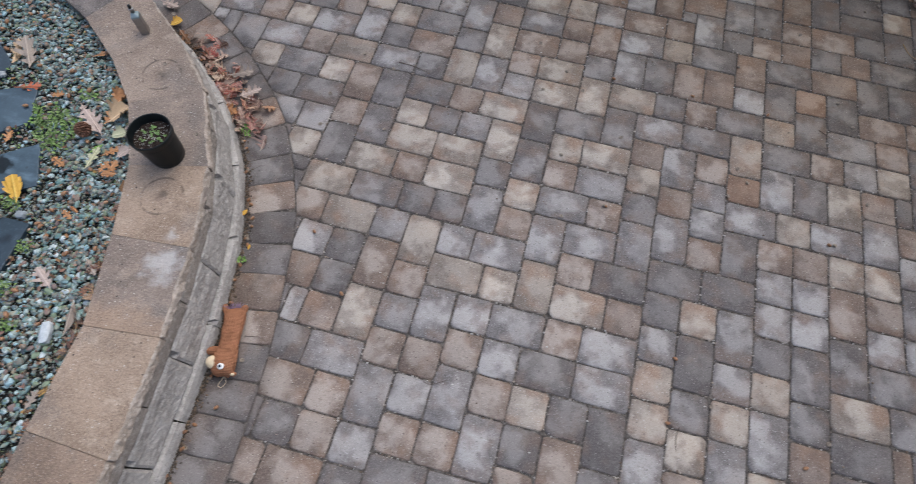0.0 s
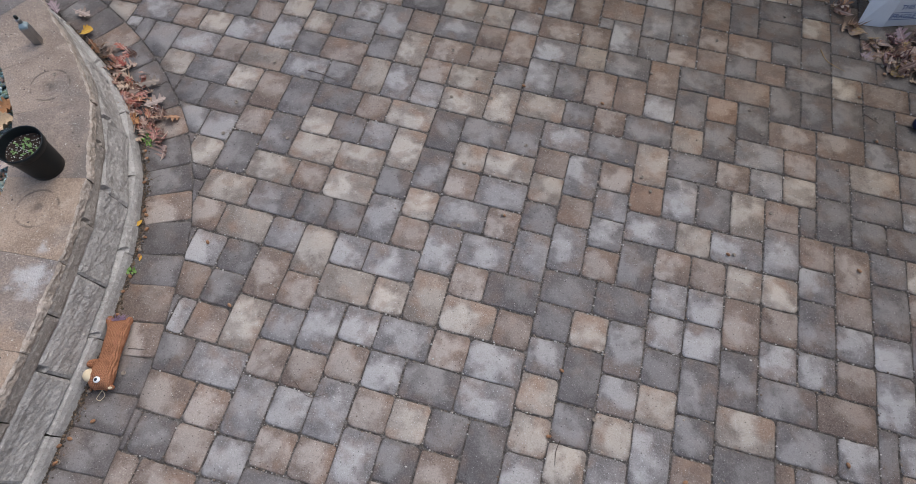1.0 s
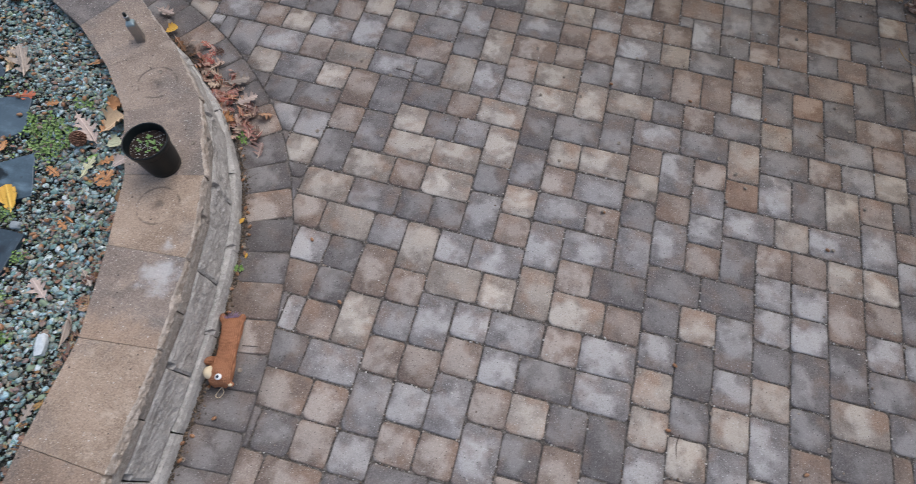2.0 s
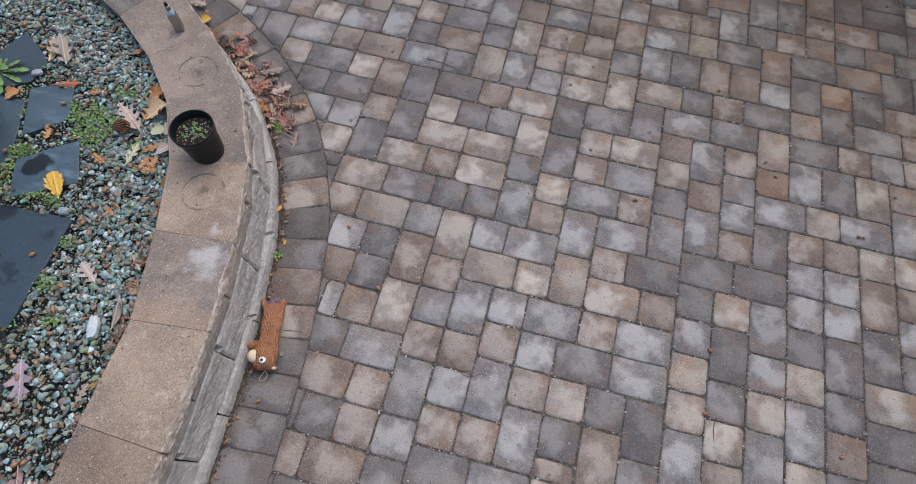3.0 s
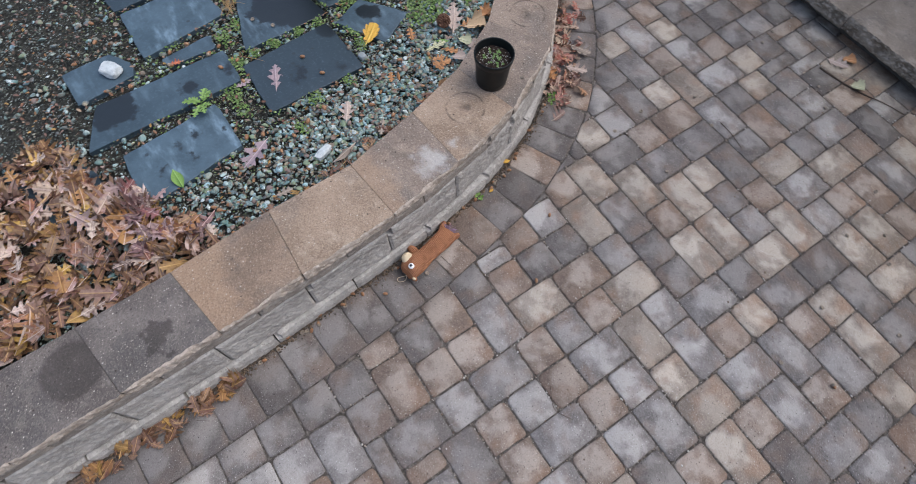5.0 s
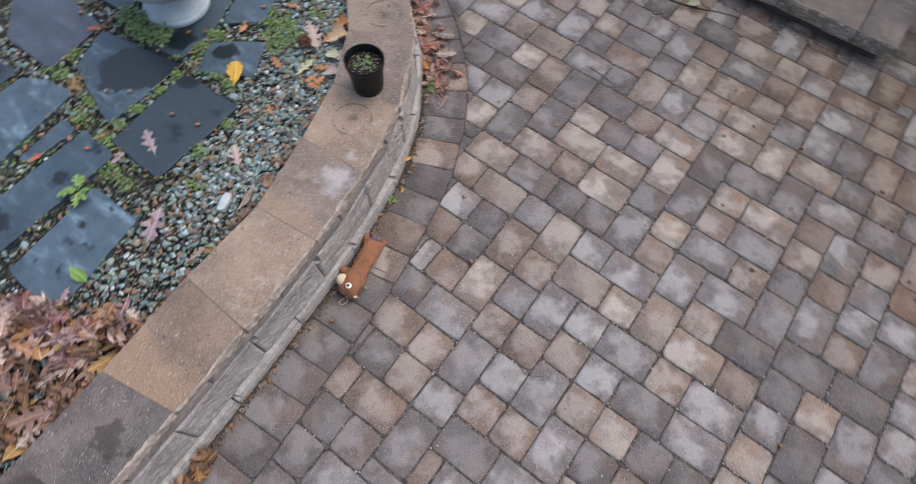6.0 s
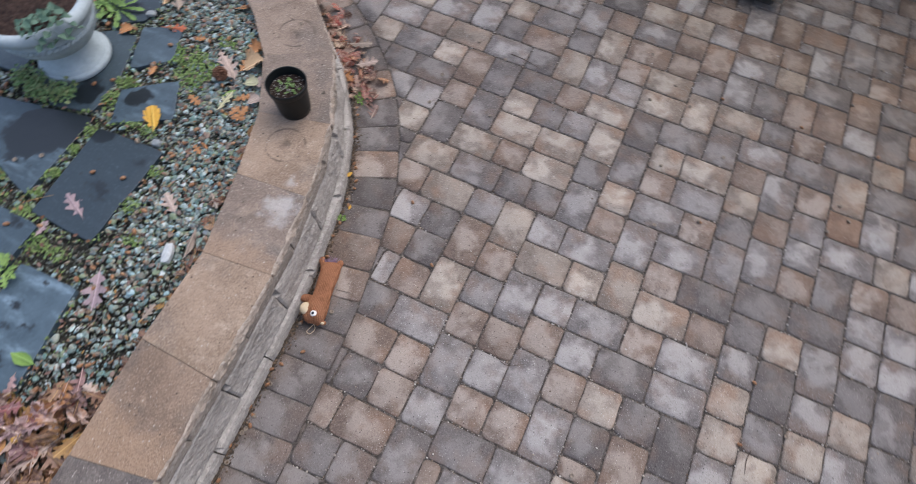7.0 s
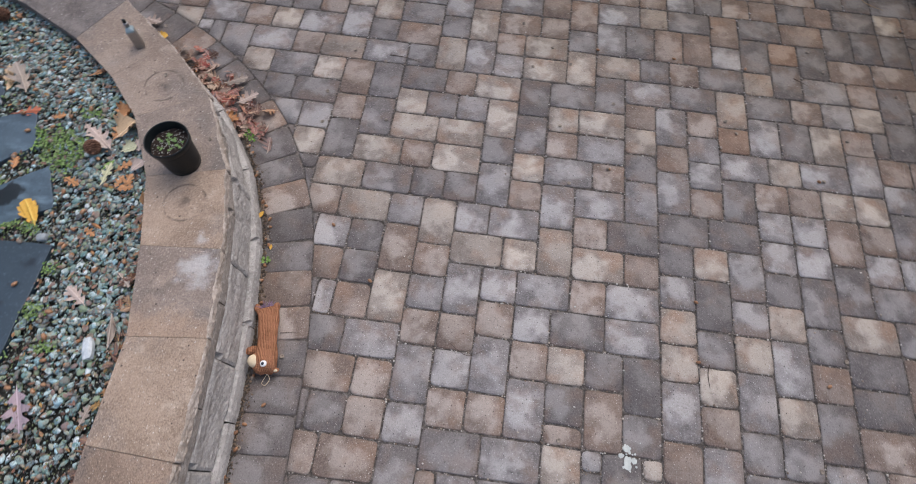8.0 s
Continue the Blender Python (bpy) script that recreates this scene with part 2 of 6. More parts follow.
TANCAP = ((0.270, 0.198, 0.143), (0.382, 0.286, 0.210), (0.445, 0.35, 0.266))
FARCAP = ((0.242, 0.188, 0.149), (0.332, 0.261, 0.206), (0.393, 0.317, 0.253))
GREYCAP = ((0.212, 0.170, 0.141), (0.302, 0.245, 0.202), (0.368, 0.291, 0.229))
cap_tan = cap_material("cap_tan", *TANCAP)
cap_tan_ring = cap_material("cap_tan_ring", *TANCAP, ring=(-0.095, 0.01, 0.078), stain=(0.015, -0.13, 0.03))
cap_tan_far = cap_material("cap_tan_far", *FARCAP)
cap_tan_ring_far = cap_material("cap_tan_ring_far", *FARCAP, ring=(-0.03, -0.07, 0.08))
cap_umber = cap_material("cap_umber", (0.20, 0.147, 0.110), (0.305, 0.224, 0.165), (0.372, 0.276, 0.20), blotch=0.6, warm_end=-0.055)
cap_grey = cap_material("cap_grey", *GREYCAP)
cap_grey_stain = cap_material("cap_grey_stain", *GREYCAP, stain=(-0.035, 0.085, 0.07), warm_end=-0.095)
cap_ash = cap_material("cap_ash", (0.118, 0.102, 0.093), (0.190, 0.167, 0.153), (0.25, 0.22, 0.197), blotch=0.6)
cap_ash_spot = cap_material("cap_ash_spotted", (0.118, 0.102, 0.093), (0.190, 0.167, 0.153), (0.25, 0.22, 0.197), blotch=0.6, damp=(-0.05, 0.02, 0.055, 0.20))
cap_ash_disc = cap_material("cap_ash_ring", (0.118, 0.102, 0.093), (0.190, 0.167, 0.153), (0.25, 0.22, 0.197), blotch=0.6, damp=(-0.106, 0.08, 0.098, 0.012))
block_rock = split_rock("split_concrete", (0.321, 0.304, 0.282), (0.465, 0.445, 0.417), (0.62, 0.597, 0.562))
broken_edge = split_rock("broken_concrete", (0.317, 0.267, 0.218), (0.465, 0.401, 0.342), (0.634, 0.566, 0.495))
broken_tan = split_rock("broken_tan_concrete", (0.13, 0.108, 0.085), (0.30, 0.26, 0.21), (0.54, 0.48, 0.41))
# darker, browner tone for the course just under the cap
block_brown = split_rock("brown_concrete", (0.259, 0.23, 0.2), (0.393, 0.356, 0.313), (0.548, 0.501, 0.448))
sand_joint = plain("joint_sand", [(0.050, 0.044, 0.038), (0.115, 0.101, 0.088), (0.30, 0.27, 0.24)], 70.0, 0.95, 0.9, 0.006, shift=False)
soil = plain("damp_soil", [(0.0284, 0.027, 0.0243), (0.0648, 0.0635, 0.054), (0.128, 0.131, 0.112)], 55.0, 0.95, 1.0, 0.012, shift=False)
# warm tan of the added walls, so that they bounce warm light
added_wall = plain("added_wall_warm", [(0.40, 0.26, 0.165), (0.48, 0.32, 0.205), (0.54, 0.37, 0.24)], 3.0, 0.8, 0.2, 0.004, shift=False)
earth = plain("lawn_earth", [(0.035, 0.045, 0.018), (0.06, 0.07, 0.03), (0.10, 0.085, 0.055)], 3.0, 0.95, 1.0, 0.03, shift=False)
pebble = plain("river_pebble", [(0.0407, 0.0572, 0.0594), (0.125, 0.184, 0.187), (0.212, 0.31, 0.314), (0.0722, 0.0986, 0.101), (0.29, 0.17, 0.1), (0.41, 0.559, 0.57), (0.256, 0.262, 0.206), (0.147, 0.257, 0.24), (0.151, 0.128, 0.107), (0.15, 0.245, 0.215), (0.114, 0.22, 0.225), (0.571, 0.619, 0.627), (0.279, 0.367, 0.344), (0.0799, 0.12, 0.14), (0.36, 0.3, 0.2), (0.197, 0.323, 0.32), (0.326, 0.335, 0.269), (0.0916, 0.162, 0.166), (0.362, 0.533, 0.578), (0.1, 0.075, 0.06), (0.172, 0.247, 0.273), (0.216, 0.167, 0.124), (0.244, 0.348, 0.333), (0.114, 0.154, 0.145), (0.24, 0.15, 0.135), (0.2, 0.26, 0.17)], 30.0, 0.62, 0.25, 0.0012, spec=0.35, island=True, shift=False)
grit = plain("bed_grit", [(0.035, 0.0363, 0.0312), (0.143, 0.149, 0.124), (0.0838, 0.101, 0.07), (0.261, 0.284, 0.253), (0.095, 0.0813, 0.065), (0.177, 0.216, 0.154), (0.404, 0.453, 0.434), (0.065, 0.0675, 0.0587), (0.225, 0.27, 0.259)], 30.0, 0.8, 0.2, 0.001, island=True, shift=False)

# ---- builders ----
def mesh_of(bm, name, material, smooth=False):
    data = bpy.data.meshes.new(name)
    bm.to_mesh(data)
    bm.free()
    for m in material if isinstance(material, (list, tuple)) else (material,):
        data.materials.append(m)
    if smooth:
        data.polygons.foreach_set("use_smooth", [True] * len(data.polygons))
    return data


def thing(name, bm, material, label, category, group="", kind="", smooth=False, at=None):
    """A top-level thing made of one mesh, or an Empty where bm is None."""
    ob = new(name, mesh_of(bm, name, material, smooth) if bm is not None else None)
    if at is not None:
        ob.matrix_world = at
    return tagged(ob, label, category, group, kind)


def part(name, bm, material, parent, label="", smooth=False, at=None):
    """One mesh under a thing or under a part; at: its pose in the parent's space."""
    ob = new(name, bm if isinstance(bm, bpy.types.Mesh) else mesh_of(bm, name, material, smooth))
    ob.parent = parent
    if at is not None:
        ob.matrix_basis = at
    return tagged(ob, label)


def loft(bm, rings, cap_top=True, cap_bottom=True, mat=0):
    """Joins closed rings of points, all of one count, by quads."""
    made = [[bm.verts.new(p) for p in r] for r in rings]
    n = len(made[0])
    for a, b in zip(made, made[1:]):
        for i in range(n):
            bm.faces.new((a[i], a[(i + 1) % n], b[(i + 1) % n], b[i])).material_index = mat
    if cap_bottom:
        bm.faces.new(made[0][::-1]).material_index = mat
    if cap_top:
        bm.faces.new(made[-1]).material_index = mat
    return made


def circle(r, z, n=24, cx=0.0, cy=0.0, sx=1.0, sy=1.0):
    return [(cx + sx * r * math.cos(2 * math.pi * i / n), cy + sy * r * math.sin(2 * math.pi * i / n), z) for i in range(n)]


def lathe(profile, n=32, mat=0, bm=None, cap_top=True, cap_bottom=True):
    bm = bm or bmesh.new()
    loft(bm, [circle(r, z, n) for r, z in profile], cap_top, cap_bottom, mat)
    return bm


def tube(bm, points, radii, n=7, mat=0):
    """A tapered round bar along points."""
    rings = []
    for i, p in enumerate(points):
        p = Vector(p)
        way = (Vector(points[min(i + 1, len(points) - 1)]) - Vector(points[max(i - 1, 0)])).normalized()
        side = way.cross(Vector((0.3, 0.2, 1.0))).normalized()
        over = way.cross(side)
        rings.append([p + radii[i] * (math.cos(a) * side + math.sin(a) * over) for a in (2 * math.pi * j / n for j in range(n))])
    loft(bm, rings, mat=mat)


def ellipsoid(bm, at, size, mat, n=14, turn=None):
    rings = []
    for j in range(1, n):
        a = math.pi * j / n
        rings.append([Vector((size[0] * math.sin(a) * math.cos(2 * math.pi * i / n), size[1] * math.sin(a) * math.sin(2 * math.pi * i / n), -size[2] * math.cos(a))) for i in range(n)])
    if turn:
        rings = [[turn.to_matrix() @ p for p in ring] for ring in rings]
    loft(bm, [[p + Vector(at) for p in ring] for ring in rings], mat=mat)


def spline(points, t):
    """A smooth curve through points; t from 0 to len(points) - 1."""
    i = min(int(t), len(points) - 2)
    u = t - i
    p = [Vector(points[max(0, min(len(points) - 1, i + k)) ]) for k in (-1, 0, 1, 2)]
    return 0.5 * (2 * p[1] + (p[2] - p[0]) * u + (2 * p[0] - 5 * p[1] + 4 * p[2] - p[3]) * u * u + (3 * p[1] - p[0] - 3 * p[2] + p[3]) * u ** 3)


# ---- the plan ----
UNIT = 0.0762                      # half the side of a square paver
WALL = [(-3.6, 1.12), (-2.75, 0.98), (-1.95, 0.64), (-1.46, 0.25), (-1.20, -0.18), (-1.107, -0.52), (-1.05, -0.84), (-1.018, -1.235), (-0.99, -1.6), (-0.97, -2.2), (-0.95, -3.2)]
CAP_TOP, BED = 0.345, 0.284
WALL_LINE = [spline(WALL, 0.05 * i) for i in range(20 * (len(WALL) - 1) + 1)]
WALL_RUN = [0.0]
for a, b in zip(WALL_LINE, WALL_LINE[1:]):
    WALL_RUN.append(WALL_RUN[-1] + (b - a).length)


def on_wall(s, out=0.0):
    """The point at the length s along the wall's front, and out from it towards the patio."""
    i = max(1, min(len(WALL_RUN) - 1, int(np.searchsorted(WALL_RUN, s))))
    a, b = WALL_LINE[i - 1], WALL_LINE[i]
    p = a + (b - a) * ((s - WALL_RUN[i - 1]) / (WALL_RUN[i] - WALL_RUN[i - 1]))
    t = (b - a).normalized()
    return p + out * Vector((-t.y, t.x)) , t


def off_wall(x, y):
    """How far a place lies outside the wall's front (minus: behind it), and the length along it."""
    p = Vector((x, y))
    i = min(range(0, len(WALL_LINE), 2), key=lambda k: (WALL_LINE[k] - p).length_squared)
    t = (WALL_LINE[min(i + 1, len(WALL_LINE) - 1)] - WALL_LINE[max(i - 1, 0)]).normalized()
    return (p - WALL_LINE[i]).dot(Vector((-t.y, t.x))), WALL_RUN[i]


BORDER = 0.245                     # depth of the soldier course along the wall

# ---- ground ----
bm = bmesh.new()
bmesh.ops.create_grid(bm, x_segments=24, y_segments=24, size=60)
ground = thing("ground", bm, earth, "damp grassy earth round the patio", "ground", kind="structure")
ground.location.z = -0.06

# two unseen walls, added to hold back sky light and throw warm bounce
for name, box in (("wall_north", (-4.4, 3.22, 3.3, 3.42, 2.8)), ("wall_east", (3.05, -3.6, 3.25, 3.2, 2.8))):
    x0, y0, x1, y1, high = box
    bm = bmesh.new()
    loft(bm, [[(x0, y0, z), (x1, y0, z), (x1, y1, z), (x0, y1, z)] for z in (-0.06, high)])
    thing(name, bm, added_wall, "unseen plain tan wall, added to shade and warm the patio", "house wall", kind="structure")

bm = bmesh.new()
loft(bm, [[(-4.2, -3.4, z), (3.0, -3.4, z), (3.0, 3.2, z), (-4.2, 3.2, z)] for z in (-0.055, -0.0046)])
pavement = thing("pavement", bm, sand_joint, "patio of tumbled concrete pavers with dark sanded joints", "patio", kind="structure")

# soil of the raised bed, behind the wall
bm = bmesh.new()
back = [on_wall(s, -0.26)[0] for s in np.arange(0.1, WALL_RUN[-1], 0.1)]
for k in range(24):
    for a, b in zip(back, back[1:]):
        quad = []
        for p, j in ((a, k), (b, k), (b, k + 1), (a, k + 1)):
            x = p.x - (p.x + 4.6) * j / 24
            y = p.y
            quad.append(bm.verts.new((x, y, BED - 0.012 + 0.012 * noise.noise((x * 5, y * 5, 0)))))
        bm.faces.new(quad)
bmesh.ops.remove_doubles(bm, verts=bm.verts, dist=0.0005)
bmesh.ops.recalc_face_normals(bm, faces=bm.faces)
bed = thing("bed_soil", bm, soil, "dark damp soil of the raised planting bed", "soil", kind="structure", smooth=True)

# ---- retaining wall: two and a half courses of split blocks under a cap ----
bm = bmesh.new()
core = [on_wall(s, -0.10)[0] for s in np.arange(0, WALL_RUN[-1] + 0.01, 0.1)]
inner = [on_wall(s, -0.24)[0] for s in np.arange(0, WALL_RUN[-1] + 0.01, 0.1)]
rows_ = [[bm.verts.new((p.x, p.y, z)) for p in line] for line, z in ((core, -0.05), (core, CAP_TOP - 0.055), (inner, CAP_TOP - 0.055), (inner, -0.05))]
for a, b in zip(rows_, rows_[1:]):
    for i in range(len(a) - 1):
        bm.faces.new((a[i], b[i], b[i + 1], a[i + 1]))
wall = thing("wall_curved", bm, block_rock, "low curved retaining wall of split concrete blocks with a tan cap", "garden wall", kind="structure")


def rough_block(corners, z0, z1, seed, rough, bevel, step=0.022, bow=0.0, lean=0.0, front=0, notch=0.0, teeth=0.45):
    """A block with four plan corners (front left, front right, back right, back left) and a broken front face."""
    bm = bmesh.new()
    fl, fr, br, bl = (Vector(c) for c in corners)
    n = max(4, int((fr - fl).length / step))
    m = max(3, int((z1 - z0) / step))
    out = Vector(((fr - fl).y, -(fr - fl).x)).normalized()
    if out.dot((fl + fr - bl - br)) < 0:
        out = -out
    grid = []
    for j in range(m + 1):
        v = j / m
        row = []
        for i in range(n + 1):
            u = i / n
            p = fl.lerp(fr, u)
            if bow:
                p = p + out * bow * 4 * u * (1 - u)
            z = z0 + (z1 - z0) * v
            along = u * (fr - fl).length
            bulge = noise.noise((along * 5 + seed, seed, z * 18)) * 0.7 + noise.noise((along * 20, seed, z * 34)) * 0.4 + noise.noise((along * 62, seed, z * 80)) * teeth
            side = min(u, 1 - u) * (fr - fl).length
            edge = max(0.0, 1 - side / (0.6 * bevel)) ** 2 + max(0.0, 1 - (v * (z1 - z0)) / bevel) ** 2 + max(0.0, 1 - ((1 - v) * (z1 - z0)) / bevel) ** 2
            push = lean * ((1.0 if front else 0.5) - v) + rough * bulge - min(1.0, edge) * bevel * 0.55
            if (1 - u) * (fr - fl).length < 0.5 * notch and (1 - v) * (z1 - z0) < notch:
                push -= 0.05
            row.append(bm.verts.new((p.x + out.x * push, p.y + out.y * push, z)))
        grid.append(row)
    for j in range(m):
        for i in range(n):
            bm.faces.new((grid[j][i], grid[j][i + 1], grid[j + 1][i + 1], grid[j + 1][i])).material_index = front
    tops, lows = [], []
    for z, line, made in ((z1, grid[-1], tops), (z0, grid[0], lows)):
        for i in range(n + 1):
            q = bl.lerp(br, i / n)
            made.append(bm.verts.new((q.x, q.y, z)))
        for i in range(n):
            bm.faces.new((line[i], line[i + 1], made[i + 1], made[i]))
    for i in range(n):
        bm.faces.new((tops[i], tops[i + 1], lows[i + 1], lows[i]))
    for k in (0, n):
        side = [row[k] for row in grid] + [tops[k], lows[k]]
        bm.faces.new(side)
    bmesh.ops.recalc_face_normals(bm, faces=bm.faces)
    return bm


def set_down(bm):
    """Moves a mesh so that its origin lies in its middle; returns the place."""
    mid = sum((v.co for v in bm.verts), Vector()) / len(bm.verts)
    bmesh.ops.translate(bm, verts=bm.verts, vec=-mid)
    return Matrix.Translation(mid)


# (lower and upper edge, how far it stands out, where one joint falls)
COURSES = [(-0.04, 0.055, 0.027, 3.79), (0.055, 0.230, -0.003, 3.59), (0.230, CAP_TOP - 0.047, -0.008, 3.77)]
LONG = 0.37
for level, (z0, z1, out, joint) in enumerate(COURSES):
    s, k = joint - LONG * int((joint - 0.4) / LONG), 0
    while s < WALL_RUN[-1] - 0.5:
        a, _ = on_wall(s + 0.0025, out)
        b, _ = on_wall(s + LONG - 0.0025, out)
        c, _ = on_wall(s + LONG - 0.014, -0.10)
        d, _ = on_wall(s + 0.014, -0.10)
        bm = rough_block((a, b, c, d), z0, z1 - 0.002, 7.3 * k + 31 * level, (0.003, 0.0075, 0.004)[level], (0.010, 0.013, 0.008)[level], (0.02, 0.010, 0.014)[level], lean=(0.008, 0.012, 0.0)[level], notch=(0.016, 0.034, 0.020)[level] * ((5 * k + 3 * level) % 7 < 4))
        at = set_down(bm)
        part("wall_block", bm, block_brown if level == 2 else block_rock, wall, at=at)
        s, k = s + LONG, k + 1

# the cap stones: (front, back) ends of each joint along the curve
JOINTS = [((-2.60, 0.945), (-2.66, 0.64)), ((-2.28, 0.82), (-2.37, 0.53)), ((-1.935, 0.632), (-2.063, 0.372)), ((-1.645, 0.412), (-1.827, 0.192)), ((-1.385, 0.158), (-1.648, 0.004)), ((-1.200, -0.183), (-1.497, -0.262)), ((-1.110, -0.517), (-1.408, -0.545)), ((-1.052, -0.844), (-1.326, -0.876)), ((-1.019, -1.236), (-1.318, -1.225)), ((-0.996, -1.561), (-1.285, -1.615)), ((-0.978, -1.90), (-1.27, -1.95)), ((-0.965, -2.25), (-1.26, -2.28)), ((-0.955, -2.6), (-1.25, -2.6))]
CAPS = [cap_ash, cap_ash, cap_tan_far, cap_tan_ring_far, cap_grey, cap_tan_ring, cap_grey_stain, cap_tan, cap_umber, cap_ash_spot, cap_ash_disc, cap_ash]
for k, ((a, b), (c, d), paint) in enumerate(zip(JOINTS, JOINTS[1:], CAPS)):
    a, b, c, d = (Vector(p) for p in (a, b, c, d))
    gap = 0.0025
    a, b, c, d = a.lerp(c, gap), b.lerp(d, gap), c.lerp(a, gap), d.lerp(b, gap)
    bm = rough_block((a, c, d, b), CAP_TOP - 0.045, CAP_TOP, 11.7 * k, 0.012, 0.009, 0.006, front=1, teeth=0.4)
    at = set_down(bm)
    part("cap_stone", bm, (paint, broken_edge), wall, "tan cast cap stone with a broken front edge" if paint in (cap_tan, cap_tan_far, cap_tan_ring, cap_tan_ring_far, cap_umber) else "grey-brown cast cap stone with a broken front edge", at=at)
from mathutils.geometry import tessellate_polygon
# ---- more materials ----
def slate_material(name, tone=0.0, stains=(), smears=0.7, tint=(1.0, 1.0, 1.0)):
    """Slate: blue-grey where dry, darker and glossier in its wet stains (place and radius), with pale smears of chalk
    and painted sky sheen.
    """
    k = Nodes(name, 0.45, spec=0.6)
    at = k.where()
    own = k.add("TexCoord").outputs["Object"]
    drops = k.step(k.add("TexVoronoi", Vector=at, Scale=15.0).outputs["Distance"], 0.15, 0.08)
    wet = k.math("MULTIPLY", k.math("MULTIPLY", drops, k.step(k.noise(at, 5.0), 0.48, 0.56)), 0.8)
    ragged = k.math("ADD", k.math("MULTIPLY", k.noise(at, 10.0, 4.0, 0.65), 0.18), k.math("MULTIPLY", k.noise(at, 40.0, 3.0), 0.02))
    for x, y, r in stains:
        flat = k.add("VectorMath", i0=k.add("VectorMath", i0=own, i1=(-x, -y, 0.0)).outputs[0])
        flat.operation = "LENGTH"
        reach = k.math("ADD", flat.outputs["Value"], ragged)
        wet = k.math("MAXIMUM", wet, k.step(reach, r + 0.108, r + 0.084))
    c = [tuple(v * t for v, t in zip(q, tint)) for q in ((0.036, 0.064, 0.086), (0.072, 0.116, 0.152), (0.19, 0.28, 0.35), (0.019, 0.035, 0.048))]
    dry = k.mix(k.step(k.noise(at, 6.0, 5.0, 0.65), 0.3, 0.7), c[0], c[1])
    # pale streaks: chalk marks, plus the sky's sheen put into the colour
    chalk_sheen = k.noise(k.add("Mapping", Vector=at, Scale=(1.0, 2.6, 1.0)).outputs[0], 6.5, 4.0, 0.6)
    dry = k.mix(k.math("MULTIPLY", k.step(chalk_sheen, 0.50, 0.76), smears), dry, c[2])
    dry = k.mix(tone, dry, c[3])
    dry = k.mix(k.math("MULTIPLY", k.step(k.noise(at, 85.0, 3.0, 0.6), 0.52, 0.75), 0.14), dry, c[2])
    k.put("Roughness", k.add("MapRange", Value=wet, **{"To Min": 0.5, "To Max": 0.3}).outputs[0])
    k.bump(k.math("ADD", k.noise(at, 12.0, 5.0, 0.6), k.math("MULTIPLY", k.noise(at, 190.0, 2.0), 0.2)), 0.3, 0.006)
    return k.done(k.mix(wet, dry, (0.015, 0.021, 0.026)))


def leaf_material(name, colours):
    """Fallen leaf: mottled, with a pale midrib and side veins, browner towards its rim."""
    k = Nodes(name, 0.55, spec=0.35)
    at = k.where()
    spot = k.add("Attribute")
    spot.attribute_name = "blade"
    blade = k.add("SeparateXYZ", Vector=spot.outputs["Vector"])
    along, across = blade.outputs["X"], k.math("ABSOLUTE", blade.outputs["Y"])
    luck = k.add("NewGeometry").outputs["Random Per Island"]
    pick = k.math("ADD", k.math("MULTIPLY", luck, 0.85), k.math("MULTIPLY", k.noise(at, 45.0, 3.0), 0.18), True)
    body = k.ramp(pick, [(i / len(colours), c) for i, c in enumerate(colours)])
    body = k.mix(k.math("MULTIPLY", k.step(k.noise(at, 130.0, 3.0), 0.52, 0.75), 0.5), body, tuple(0.45 * v for v in colours[0]))
    body = k.mix(k.math("MULTIPLY", k.step(across, 0.12, 0.32), 0.35), body, tuple(0.6 * v for v in colours[-1]))
    vein = k.math("ABSOLUTE", k.math("SUBTRACT", k.math("FRACT", k.math("MULTIPLY", k.math("SUBTRACT", along, k.math("MULTIPLY", across, 0.75)), 7.0)), 0.5))
    lines = k.math("MAXIMUM", k.math("MULTIPLY", k.step(vein, 0.07, 0.02), 0.16), k.step(across, 0.016, 0.006))
    lines = k.math("MULTIPLY", lines, k.math("GREATER_THAN", along, 0.002))
    body = k.mix(k.math("MULTIPLY", lines, 0.6), body, tuple(min(0.75, 1.5 * v + 0.06) for v in colours[-1]))
    k.bump(k.math("SUBTRACT", k.noise(at, 220.0, 3.0), lines), 0.35, 0.002)
    return k.done(body)


slate_rock = slate_material("slate_blue", 0.3)
slate_dark = slate_material("slate_dark", 0.92, [(-0.13, 0.2, 0.05), (0.03, -0.02, 0.05), (0.10, 0.14, 0.02)], 0.9)
slate_ring = slate_material("slate_stained", 0.42, [(0.03, 0.03, 0.13), (0.16, 0.15, 0.13), (0.02, 0.16, 0.06)], 1.3)
slate_small = slate_material("slate_small", 0.1, [(-0.05, 0.01, 0.045)])
slate_long = slate_material("slate_long", 0.35, [(0.0, 0.10, 0.035), (0.01, 0.28, 0.02), (-0.05, -0.2, 0.1)], 0.5)
slate_pale = slate_material("slate_pale", 0.0, [(-0.03, 0.16, 0.02)], 1.0)
slate_drops = slate_material("slate_drops", 0.0, [(0.03, 0.03, 0.012), (-0.05, 0.07, 0.02), (0.04, -0.1, 0.01), (-0.02, 0.18, 0.016), (-0.04, 0.0, 0.012)], 1.0)
